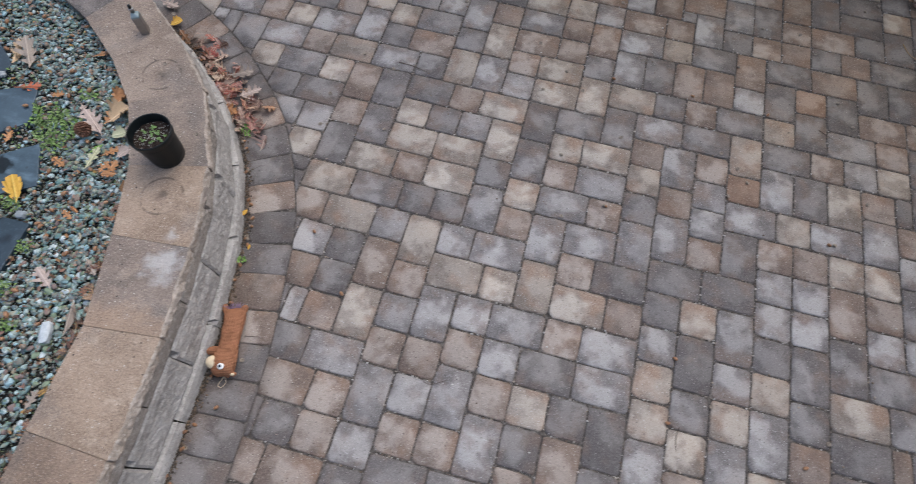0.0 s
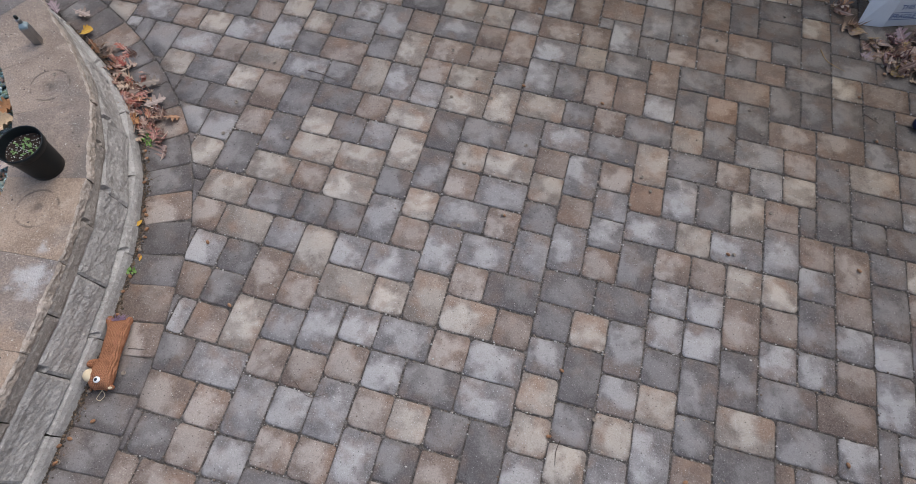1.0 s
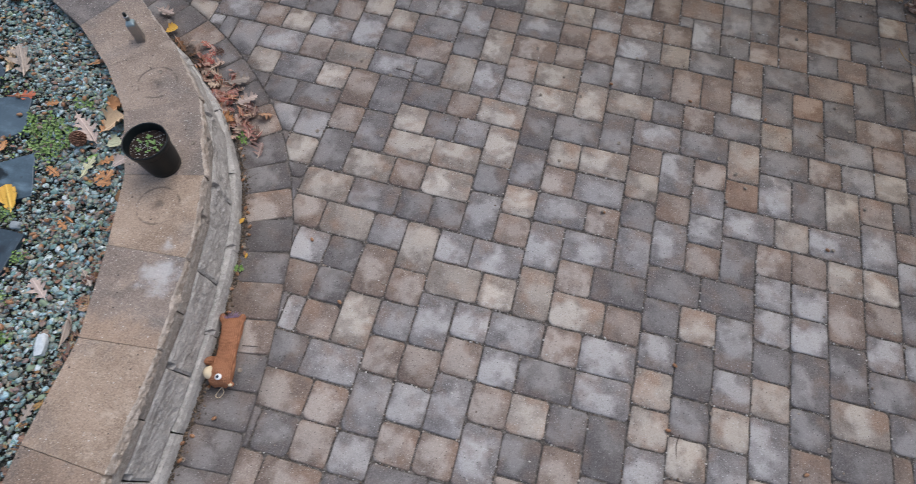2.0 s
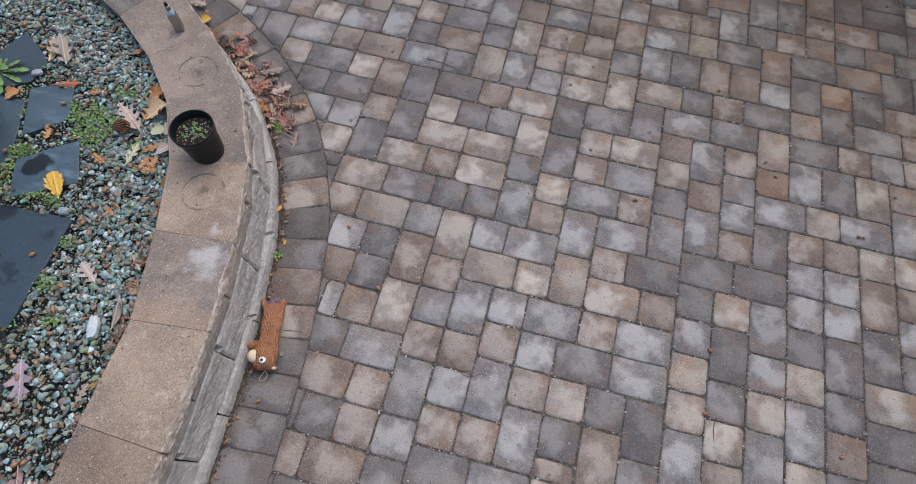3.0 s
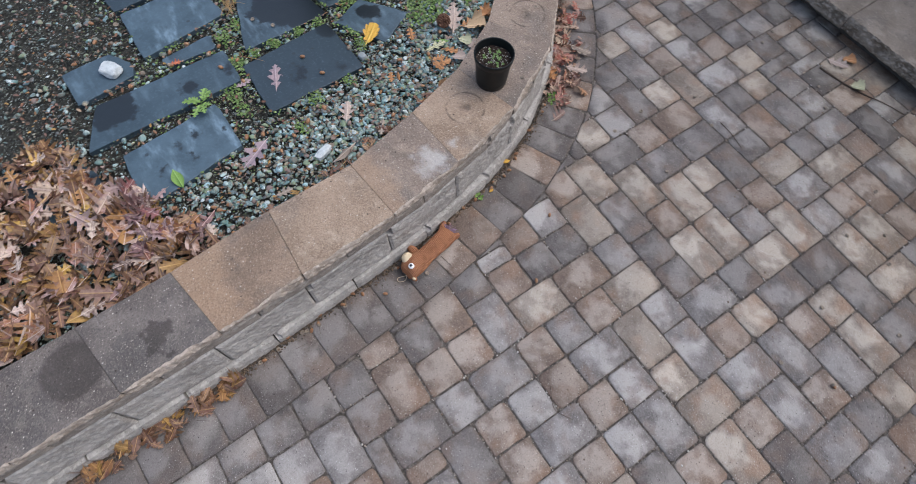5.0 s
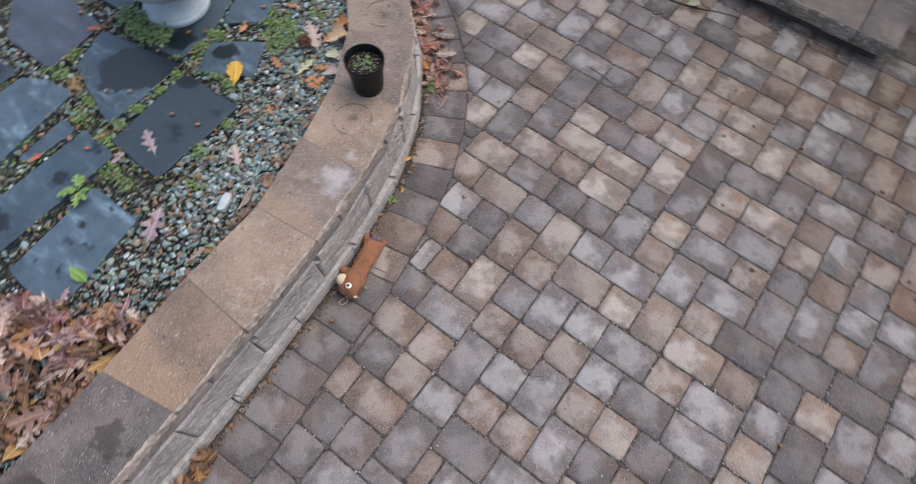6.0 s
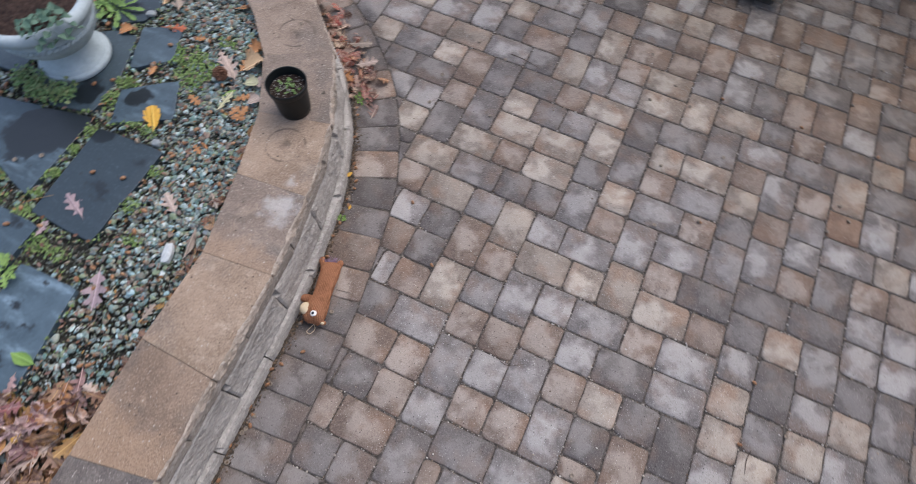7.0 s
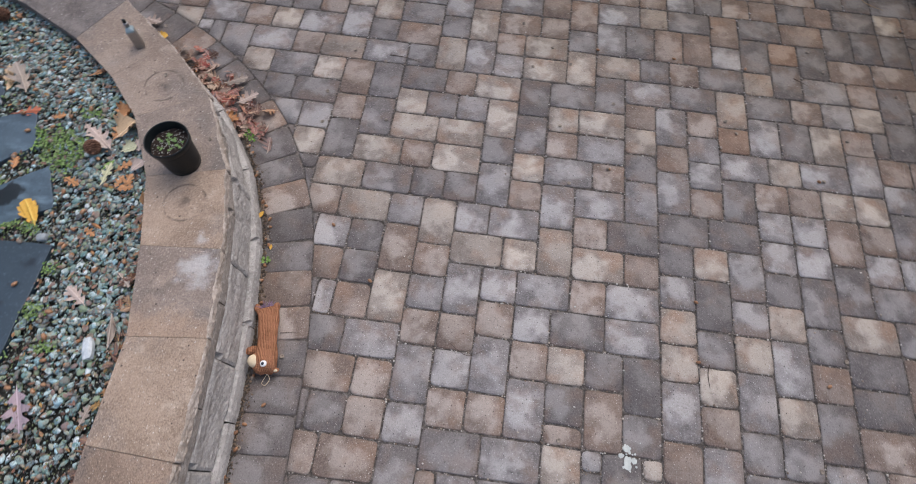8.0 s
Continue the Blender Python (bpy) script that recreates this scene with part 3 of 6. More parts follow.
slate_worn = slate_material("slate_worn", 0.55, [(0.10, -0.1, 0.06), (-0.05, 0.12, 0.05)], 0.5, (1.05, 1.0, 0.95))
slate_purple = slate_material("slate_purple", 0.35, [], 0.3, (1.25, 0.95, 0.98))
leaf_mixed = leaf_material("leaf_litter", [(0.08, 0.04, 0.03), (0.25, 0.13, 0.07), (0.17, 0.10, 0.085), (0.36, 0.25, 0.165), (0.20, 0.10, 0.06), (0.26, 0.18, 0.155), (0.10, 0.05, 0.035), (0.33, 0.18, 0.075), (0.14, 0.065, 0.05), (0.29, 0.19, 0.14), (0.12, 0.06, 0.04), (0.36, 0.22, 0.07)])
leaf_top = leaf_material("leaf_litter_top", [(0.18, 0.075, 0.035), (0.50, 0.38, 0.27), (0.06, 0.03, 0.025), (0.36, 0.17, 0.06), (0.38, 0.26, 0.245), (0.60, 0.49, 0.40), (0.10, 0.045, 0.035), (0.52, 0.33, 0.07), (0.44, 0.32, 0.31), (0.26, 0.11, 0.05), (0.54, 0.43, 0.38), (0.05, 0.03, 0.025), (0.42, 0.23, 0.08), (0.22, 0.085, 0.07), (0.54, 0.42, 0.31), (0.34, 0.22, 0.215), (0.30, 0.14, 0.06), (0.48, 0.37, 0.33)])
leaf_mauve = leaf_material("leaf_litter_mauve", [(0.28, 0.185, 0.19), (0.46, 0.34, 0.33), (0.12, 0.05, 0.045), (0.39, 0.265, 0.265), (0.52, 0.42, 0.37), (0.29, 0.085, 0.075), (0.20, 0.12, 0.125), (0.38, 0.27, 0.25)])
leaf_foot = leaf_material("leaf_litter_red", [(0.24, 0.10, 0.07), (0.40, 0.27, 0.19), (0.16, 0.07, 0.05), (0.46, 0.35, 0.28), (0.33, 0.09, 0.06), (0.42, 0.30, 0.26), (0.22, 0.12, 0.09), (0.38, 0.20, 0.10), (0.30, 0.13, 0.11), (0.50, 0.38, 0.28)])
leaf_corner = leaf_material("leaf_litter_corner", [(0.36, 0.26, 0.24), (0.26, 0.16, 0.10), (0.44, 0.32, 0.20), (0.22, 0.09, 0.075), (0.38, 0.28, 0.28), (0.46, 0.30, 0.09), (0.44, 0.36, 0.30), (0.32, 0.17, 0.08), (0.17, 0.10, 0.075), (0.36, 0.25, 0.20)])
leaf_purple = leaf_material("leaf_purple", [(0.24, 0.175, 0.19), (0.32, 0.245, 0.26)])
leaf_pink = leaf_material("leaf_pink", [(0.34, 0.26, 0.225), (0.42, 0.335, 0.285)])
leaf_yellow = leaf_material("leaf_yellow", [(0.50, 0.25, 0.03), (0.60, 0.35, 0.055)])
leaf_red = leaf_material("leaf_red", [(0.40, 0.09, 0.045), (0.46, 0.14, 0.07)])
leaf_crimson = leaf_material("leaf_crimson", [(0.26, 0.06, 0.05), (0.32, 0.09, 0.07)])
leaf_brown = leaf_material("leaf_brown", [(0.34, 0.15, 0.055), (0.42, 0.21, 0.09)])
leaf_tan = leaf_material("leaf_tan", [(0.22, 0.175, 0.14), (0.30, 0.25, 0.205)])
leaf_fade = leaf_material("leaf_fading", [(0.27, 0.33, 0.17), (0.42, 0.42, 0.27)])
leaf_husk = leaf_material("leaf_husk", [(0.36, 0.24, 0.13), (0.46, 0.33, 0.20)])
leaf_green = leaf_material("leaf_green", [(0.10, 0.20, 0.035), (0.16, 0.28, 0.06), (0.20, 0.32, 0.09)])
leaf_dull = leaf_material("leaf_dull_green", [(0.133, 0.232, 0.0808), (0.188, 0.32, 0.122), (0.243, 0.376, 0.162), (0.25, 0.296, 0.129)])
leaf_blue = leaf_material("leaf_blue_green", [(0.06, 0.12, 0.085), (0.09, 0.17, 0.12), (0.13, 0.21, 0.15)])
leaf_weed = leaf_material("leaf_weed", [(0.11, 0.21, 0.05), (0.17, 0.29, 0.08), (0.22, 0.34, 0.12)])
leaf_moss = leaf_material("leaf_moss", [(0.118, 0.196, 0.0532), (0.191, 0.294, 0.0912), (0.236, 0.326, 0.129), (0.14, 0.188, 0.076), (0.162, 0.278, 0.0684)])
leaf_sprout = leaf_material("leaf_sprout", [(0.0938, 0.144, 0.0484), (0.156, 0.224, 0.0808), (0.195, 0.224, 0.113), (0.118, 0.136, 0.0646)])
acorn_brown = plain("acorn_shell", [(0.16, 0.075, 0.036), (0.29, 0.145, 0.068), (0.39, 0.24, 0.135)], 40.0, 0.4, 0.1, 0.001, spec=0.5)
acorn_cap_grey = plain("acorn_cap", [(0.20, 0.165, 0.13), (0.34, 0.29, 0.235)], 120.0, 0.9, 0.8, 0.002)
quartz = plain("quartz", [(0.30, 0.34, 0.35), (0.50, 0.54, 0.55), (0.66, 0.69, 0.69)], 40.0, 0.5, 0.3, 0.003)
crumb = plain("pale_crumb", [(0.40, 0.38, 0.34), (0.58, 0.56, 0.52)], 90.0, 0.8, 0.2, 0.001)
pale_stone = plain("pale_stone", [(0.22, 0.25, 0.26), (0.34, 0.37, 0.38)], 20.0, 0.55, 0.2, 0.002)
black_plastic = plain("black_plastic", [(0.004, 0.007, 0.008), (0.008, 0.011, 0.012)], 8.0, 0.42, 0.05, 0.001, spec=0.3)
cast_white = plain("cast_stone", [(0.31, 0.373, 0.399), (0.417, 0.494, 0.524), (0.495, 0.578, 0.612)], 7.0, 0.75, 0.25, 0.002)
mulch = plain("bark_mulch", [(0.025, 0.016, 0.013), (0.075, 0.045, 0.035), (0.15, 0.095, 0.075)], 60.0, 0.95, 1.0, 0.012)
potting = plain("potting_soil", [(0.02, 0.014, 0.011), (0.05, 0.032, 0.024), (0.10, 0.065, 0.05)], 90.0, 0.95, 1.0, 0.01)
steel = plain("brushed_steel", [(0.30, 0.30, 0.30), (0.42, 0.42, 0.42)], 30.0, 0.35, 0.1, 0.001, metal=1.0)
teal_glass = plain("cloudy_plastic", [(0.26, 0.33, 0.34), (0.36, 0.44, 0.45)], 20.0, 0.25, 0.05, 0.001, spec=0.5)
twig_bark = plain("twig_bark", [(0.06, 0.045, 0.035), (0.12, 0.09, 0.07)], 60.0, 0.9, 0.5, 0.002)
straw_dry = plain("dry_straw", [(0.34, 0.21, 0.09), (0.5, 0.34, 0.17)], 30.0, 0.8, 0.2, 0.001)
cone_scale = plain("cone_scale", [(0.07, 0.035, 0.022), (0.16, 0.08, 0.05), (0.24, 0.13, 0.085)], 50.0, 0.8, 0.4, 0.002, island=True)


# ---- raised bed: slates ----
SLATES = []


def slate(corners, seed, label, top=0.303, thick=0.026, paint=slate_rock):
    """A riven slate: uneven edges, a chipped arris, its top slightly tilted."""
    r = random.Random(seed)
    mid = sum((Vector(c) for c in corners), Vector((0, 0))) / len(corners)
    rim = []
    for a, b in zip(corners, corners[1:] + corners[:1]):
        a, b = Vector(a), Vector(b)
        n = max(4, int((b - a).length / 0.035))
        side = Vector(((b - a).y, -(b - a).x)).normalized()
        for i in range(n):
            u = i / n
            cut = 0.004 if i == 0 else 0.0
            p = a.lerp(b, u) + side * (0.006 * noise.noise((seed + 5 * u, a.x * 3, a.y * 3))) 
            p += (mid - p).normalized() * cut
            rim.append(p - mid)
    SLATES.append([mid + p for p in rim])
    bm = bmesh.new()
    tilt = Vector((r.uniform(-0.012, 0.012), r.uniform(-0.012, 0.012)))
    rings = []
    for inset, z in ((0.001, -thick), (0.0, -0.004), (0.0008, -0.001), (0.0028, 0.0), (0.05, 0.0006)):
        rings.append([(p.x - p.normalized().x * inset, p.y - p.normalized().y * inset, z + tilt.dot(p)) for p in rim])
    loft(bm, rings)
    ob = thing("slate_slab", bm, paint, label, "stepping stone", "slate stepping stones in the bed")
    ob.location = (mid.x, mid.y, top)
    return ob


WETBLUE = "blue-black slate slab with wet patches, bedded in gravel"
slate([(-2.041, -0.561), (-2.114, -0.398), (-1.920, -0.247), (-1.822, -0.426)], 1, "small blue-grey slate slab with damp spots, bedded in gravel", paint=slate_small)
slate([(-2.064, -0.590), (-1.750, -0.576), (-1.748, -1.016), (-2.039, -1.013)], 2, "large dark slate slab beside the gravel", paint=slate_dark)
slate([(-2.543, -0.648), (-2.113, -0.563), (-2.107, -0.968), (-2.464, -0.855)], 3, "large slate slab with a round wet stain", paint=slate_ring)
slate([(-1.916, -1.186), (-1.665, -1.180), (-1.597, -1.602), (-1.866, -1.594)], 4, "blue-grey slate slab with pale smears beside dead leaves", paint=slate_drops)
slate([(-2.159, -1.039), (-1.965, -1.047), (-1.953, -1.700), (-2.160, -1.602)], 5, "long blue-grey slate slab with a round wet stain", paint=slate_long)
slate([(-2.935, -1.390), (-2.951, -1.161), (-2.865, -1.061), (-2.633, -1.018), (-2.619, -1.361)], 6, WETBLUE, paint=slate_dark)
slate([(-2.593, -1.344), (-2.595, -1.028), (-2.496, -0.970), (-2.356, -0.948), (-2.294, -1.348)], 7, "pale grey-blue slate slab bedded in gravel", paint=slate_pale)
slate([(-2.254, -1.287), (-2.272, -1.057), (-2.189, -1.062), (-2.195, -1.269)], 8, WETBLUE)
slate([(-2.390, -1.668), (-2.400, -1.459), (-2.308, -1.397), (-2.230, -1.408), (-2.195, -1.656)], 9, WETBLUE)
slate([(-2.519, -0.476), (-2.329, -0.593), (-2.147, -0.542), (-2.164, -0.340), (-2.254, -0.118), (-2.383, -0.142), (-2.534, -0.270)], 10, "grey slate slab under the cast planter", top=0.298, paint=slate_worn)
slate([(-2.160, -0.292), (-2.020, -0.171), (-2.093, 0.005), (-2.260, -0.068)], 11, "dark blue slate slab under a red leaf")
slate([(-2.522, 0.017), (-2.451, 0.213), (-2.263, 0.076), (-2.276, -0.043), (-2.386, -0.104)], 12, WETBLUE, paint=slate_dark)
slate([(-2.793, -0.543), (-2.699, -0.387), (-2.586, -0.369), (-2.552, -0.513)], 13, WETBLUE)
slate([(-2.837, -0.940), (-3.109, -0.692), (-2.965, -0.598), (-2.572, -0.634), (-2.538, -0.930)], 14, "purplish slate slab bedded in moss", paint=slate_purple)
slate([(-2.037, -2.004), (-1.919, -1.738), (-1.834, -1.695), (-1.643, -1.728), (-1.640, -1.911)], 15, WETBLUE, paint=slate_dark)


def in_poly(x, y, poly):
    hit = False
    for a, b in zip(poly, poly[-1:] + poly[:-1]):
        if (a.y > y) != (b.y > y) and x < (b.x - a.x) * (y - a.y) / (b.y - a.y) + a.x:
            hit = not hit
    return hit


def free_bed(x, y, reach=-0.285):
    """Whether a place lies on the open soil of the bed."""
    return off_wall(x, y)[0] < reach and not any(in_poly(x, y, p) for p in SLATES)


# ---- gravel ----
def ball_mesh(level):
    bm = bmesh.new()
    bmesh.ops.create_icosphere(bm, subdivisions=level, radius=1.0)
    v = np.array([p.co for p in bm.verts])
    f = np.array([[p.index for p in face.verts] for face in bm.faces])
    bm.free()
    return v, f


OVAL_BIT = ((-0.5, 0.0, 0.0), (-0.15, -0.26, 0.05), (0.25, -0.2, 0.08), (0.5, 0.02, 0.0), (0.2, 0.25, 0.06), (-0.2, 0.2, 0.1))


def bits(name, count, span, size, material, label, category, z, tilt=0.7, flat=OVAL_BIT):
    """Small flat scraps strewn over the open bed."""
    r = random.Random(count)
    verts, faces, base = [], [], 0
    while len(verts) < count:
        x, y = r.uniform(span[0], span[2]), r.uniform(span[1], span[3])
        if not free_bed(x, y, -0.28):
            continue
        long = r.uniform(*size)
        turn = np.array(Euler((r.uniform(-tilt, tilt), r.uniform(-tilt, tilt), r.uniform(0, 6.28))).to_matrix())
        verts.append(np.array(flat) * long @ turn.T + np.array([x, y, z + r.uniform(0.0, 0.008)]))
        faces.append(np.array([(0, 1, 2, 3), (0, 3, 4, 5)]) + base)
        base += 6
    return joined(name, verts, faces, material, label, category)


def joined(name, verts, faces, material, label, category, smooth=True, kind="stuff"):
    data = bpy.data.meshes.new(name)
    data.from_pydata(np.concatenate(verts).tolist(), [], np.concatenate(faces).tolist())
    data.materials.append(material)
    if smooth:
        data.polygons.foreach_set("use_smooth", [True] * len(data.polygons))
    return tagged(new(name, data), label, category, kind=kind)


rg = np.random.default_rng(7)
BALLS = (ball_mesh(1), ball_mesh(2))
EIGHT = (np.array([(1, 0, 0), (0, 1, 0), (-1, 0, 0), (0, -1, 0), (0, 0, 1), (0, 0, -1)], dtype=float), np.array([(0, 1, 4), (1, 2, 4), (2, 3, 4), (3, 0, 4), (1, 0, 5), (2, 1, 5), (3, 2, 5), (0, 3, 5)]))


def scatter_pebbles(name, count, size, region, heap, label, material, rg=rg):
    """Rounded pebbles strewn over the open bed; region: chance of a pebble at a place."""
    verts, faces, base, left = [], [], 0, count
    while left:
        x, y = rg.uniform(-4.2, -1.25), rg.uniform(-2.3, 0.95)
        if not free_bed(x, y) or rg.random() > region(x, y):
            left -= 1
            continue
        r = size[0] + (size[1] - size[0]) * rg.random() ** 2.3
        ball, tri = EIGHT if r < 0.0034 else BALLS[1 if r > 0.0098 else 0]
        v = ball * np.array([r, r * rg.uniform(0.5, 0.9), r * rg.uniform(0.32, 0.55)])
        v = v * (1 + 0.28 * np.sin(ball[:, [1, 2, 0]] * rg.uniform(1.5, 3.4) + rg.uniform(0, 6, 3)))
        spin = Euler((rg.uniform(-0.5, 0.5), rg.uniform(-0.5, 0.5), rg.uniform(0, 6.28))).to_matrix()
        v = v @ np.array(spin).T + np.array([x, y, BED + rg.uniform(0.0, heap) + 0.25 * r])
        verts.append(v)
        faces.append(tri + base)
        base += len(v)
        left -= 1
    return joined(name, verts, faces, material, label, "gravel")


def near_cap(x, y):
    """Coarse gravel lies along the cap, thinning out towards the slates and the leaf heap."""
    d = -off_wall(x, y)[0]
    return max(0.22, min(1.0, 1.0 - 3.0 * max(0, d - 0.5))) * (1.0 if y > -0.8 else max(0.3, 1 + 1.8 * (y + 0.8)))


scatter_pebbles("river_gravel", 130000, (0.0036, 0.0150), near_cap, 0.011, "grey, greenish and pale rounded river gravel on dark soil", pebble)
scatter_pebbles("fine_grit", 120000, (0.0018, 0.0048), lambda x, y: 0.85, 0.006, "fine brown and greenish grit between the slates", grit)


scatter_pebbles("flat_pebbles", 6200, (0.0085, 0.0175), lambda x, y: 1.0 if off_wall(x, y)[0] > -0.62 and -1.45 < y < 0.3 else 0.12, 0.016, "larger flat grey, greenish and white pebbles among gravel", pebble, np.random.default_rng(23))
bits("leaf_scraps", 2400, (-3.2, -1.9, -1.25, 0.6), (0.008, 0.024), leaf_mixed, "scraps of brown leaves among gravel", "leaf scraps", BED + 0.016)
bits("clover_sprouts", 2600, (-2.7, -1.6, -1.3, 0.4), (0.004, 0.010), leaf_sprout, "tiny green sprouts among gravel", "sprouts", BED + 0.017)
bits("bark_scraps", 1400, (-3.2, -1.9, -1.25, 0.6), (0.006, 0.02), twig_bark, "dark scraps of bark among gravel", "bark scraps", BED + 0.013)


# ---- leaves ----
SIDE = [(0, .006), (.14, .010), (.20, .05), (.26, .13), (.32, .20), (.345, .215), (.36, .17), (.39, .175), (.38, .12), (.40, .085), (.45, .095), (.50, .19), (.56, .29), (.60, .33), (.615, .27), (.66, .27), (.64, .19), (.63, .12), (.67, .10), (.72, .14), (.78, .21), (.835, .26), (.845, .20), (.88, .185), (.85, .12), (.86, .085), (.90, .09), (.955, .125), (.955, .06), (1, 0)]
OVAL = [(0.0, 0.004), (0.12, 0.012), (0.22, 0.10), (0.38, 0.19), (0.55, 0.22), (0.72, 0.17), (0.88, 0.08), (1.0, 0.0)]
TOOTHED = [(0, .010), (.15, .018), (.25, .055), (.30, .03), (.42, .085), (.47, .05), (.60, .115), (.66, .07), (.80, .125), (.92, .08), (1, 0)]
BROAD = [(0, .01), (.15, .02), (.19, .10), (.28, .19), (.36, .22), (.39, .17), (.44, .23), (.54, .33), (.62, .34), (.64, .26), (.71, .31), (.82, .31), (.84, .21), (.92, .21), (.975, .10), (1, 0)]


def cut_out(side):
    """The faces of a leaf whose outline runs up one side and down the other."""
    line = [Vector((x, y, 0)) for x, y in side] + [Vector((x, -0.94 * y, 0)) for x, y in side[-2:0:-1]]
    return np.array([tuple(f) for f in tessellate_polygon([line])])


CUT = {len(form): cut_out(form) for form in (SIDE, OVAL, BROAD, TOOTHED)}


def leaf_points(length, wide, curl, twist, seed, side=None):
    """A leaf along x, curled across and along. Returns points and faces."""
    side = side or SIDE
    pts = []
    for x, y in side + [(x, -0.94 * y) for x, y in side[-2:0:-1]]:
        y *= wide
        z = curl * (y * y * 5 + 0.7 * (x - 0.5) ** 2) + twist * x * y + 0.07 * noise.noise((seed + 3 * x, 4 * y, seed))
        pts.append((length * x, length * y, length * z))
    return np.array(pts), CUT[len(side)]


def mark_blade(data, points):
    """Keeps on a leaf's mesh where each point lies along and across its blade."""
    data.attributes.new("blade", "FLOAT_VECTOR", "POINT").data.foreach_set("vector", np.asarray(points, dtype=float).ravel())


def blade_of(wide, side):
    side = side or SIDE
    return [(x, wide * y, 0.0) for x, y in side + [(x, -0.94 * y) for x, y in side[-2:0:-1]]]


def leaf(x, y, z, tx, ty, material, label, wide=1.0, curl=0.25, twist=0.1, side=None, group="fallen leaves on the bed", name="oak_leaf"):
    """One fallen leaf from its stalk (x, y) to its tip (tx, ty)."""
    way = Vector((tx - x, ty - y))
    wide *= 1.0 if side else 0.8
    pts, faces = leaf_points(way.length, wide, curl, twist, x * 7 + y, side)
    data = bpy.data.meshes.new(name)
    data.from_pydata(pts.tolist(), [], faces.tolist())
    data.materials.append(material)
    data.polygons.foreach_set("use_smooth", [True] * len(data.polygons))
    mark_blade(data, blade_of(wide, side))
    ob = tagged(new(name, data), label, "leaf", group)
    ob.matrix_world = Matrix.Translation((x, y, z)) @ Matrix.Rotation(math.atan2(way.y, way.x), 4, "Z")
    return ob


TOP = 0.3045
GRAVEL = BED + 0.022
leaf(-1.845, -0.517, TOP, -1.935, -0.412, leaf_yellow, "bright yellow oak leaf lying half on slate", 0.78, 0.35, side=BROAD)
leaf(-1.826, -0.953, TOP, -1.965, -0.892, leaf_purple, "faded purple oak leaf lying on dark slate", 0.85, 0.12)
leaf(-1.938, -1.092, GRAVEL, -1.944, -1.012, leaf_purple, "small purplish oak leaf beside slate", 0.9)
leaf(-1.642, -1.072, GRAVEL + 0.004, -1.564, -1.222, leaf_purple, "large faded purple oak leaf on dark gravel", 1.15, 0.10)
leaf(-1.387, -1.183, GRAVEL, -1.376, -1.104, leaf_tan, "pale grey oak leaf against the wall cap", 1.0, 0.2)
leaf(-2.19, -0.035, TOP, -2.07, 0.005, leaf_red, "orange-red oak leaf lying on blue slate", 0.8, 0.2)
leaf(-1.877, -0.024, GRAVEL, -1.794, -0.096, leaf_pink, "pinkish oak leaf on river gravel", 0.8)
leaf(-1.688, -0.158, GRAVEL + 0.01, -1.823, -0.060, leaf_pink, "large pinkish oak leaf beside a pine cone", 1.1, 0.2)
leaf(-1.728, -0.007, GRAVEL, -1.754, 0.089, leaf_brown, "brown oak leaf against the wall cap", 1.0)
leaf(-1.721, -0.105, GRAVEL, -1.705, -0.009, leaf_brown, "brown oak leaf against the wall cap", 1.2)
leaf(-1.659, -0.241, GRAVEL, -1.595, -0.183, leaf_brown, "brown oak leaf on river gravel", 0.9)
leaf(-1.625, -0.318, GRAVEL, -1.609, -0.253, leaf_brown, "curled brown oak leaf on river gravel", 1.1, 0.35)
leaf(-2.327, -0.155, TOP, -2.299, -0.092, leaf_brown, "orange-brown oak leaf on grey slate", 1.3, side=BROAD)
leaf(-2.050, -0.293, GRAVEL, -2.060, -0.228, leaf_brown, "small orange-brown oak leaf between slates", 1.3)
leaf(-2.413, -0.474, TOP, -2.350, -0.420, leaf_brown, "rusty oak leaf at the foot of the planter", 1.2, side=BROAD)
leaf(-2.150, 0.060, GRAVEL + 0.008, -2.275, 0.215, leaf_tan, "large grey-brown oak leaf on gravel", 1.0, 0.45)
leaf(-2.245, 0.066, GRAVEL, -2.300, 0.200, leaf_husk, "withered tan oak leaf on gravel", 0.7, 0.6)
leaf(-1.53, -0.788, GRAVEL, -1.622, -0.726, leaf_pink, "pale pink oak leaf on river gravel", 1.25, 0.2)
leaf(-1.386, -0.93, GRAVEL, -1.421, -0.80, leaf_tan, "curled tan leaf against the wall cap", 0.5, 0.8, side=OVAL)
leaf(-1.592, -1.449, TOP + 0.003, -1.706, -1.453, leaf_green, "fresh green leaf on the edge of a slate", 0.9, 0.3, side=OVAL, name="green_leaf")
leaf(-1.675, -0.49, GRAVEL, -1.615, -0.52, leaf_brown, "small rusty leaf on river gravel", 1.0)
leaf(-2.207, -1.269, TOP, -2.191, -1.218, leaf_red, "small red leaf on wet slate", 1.3)
leaf(-1.706, -0.247, GRAVEL + 0.005, -1.670, -0.188, leaf_green, "narrow yellow-green leaf on gravel", 0.6, side=OVAL, name="green_leaf")
leaf(-2.545, -0.635, TOP, -2.60, -0.685, leaf_red, "dull red leaf on purplish slate", 1.1)
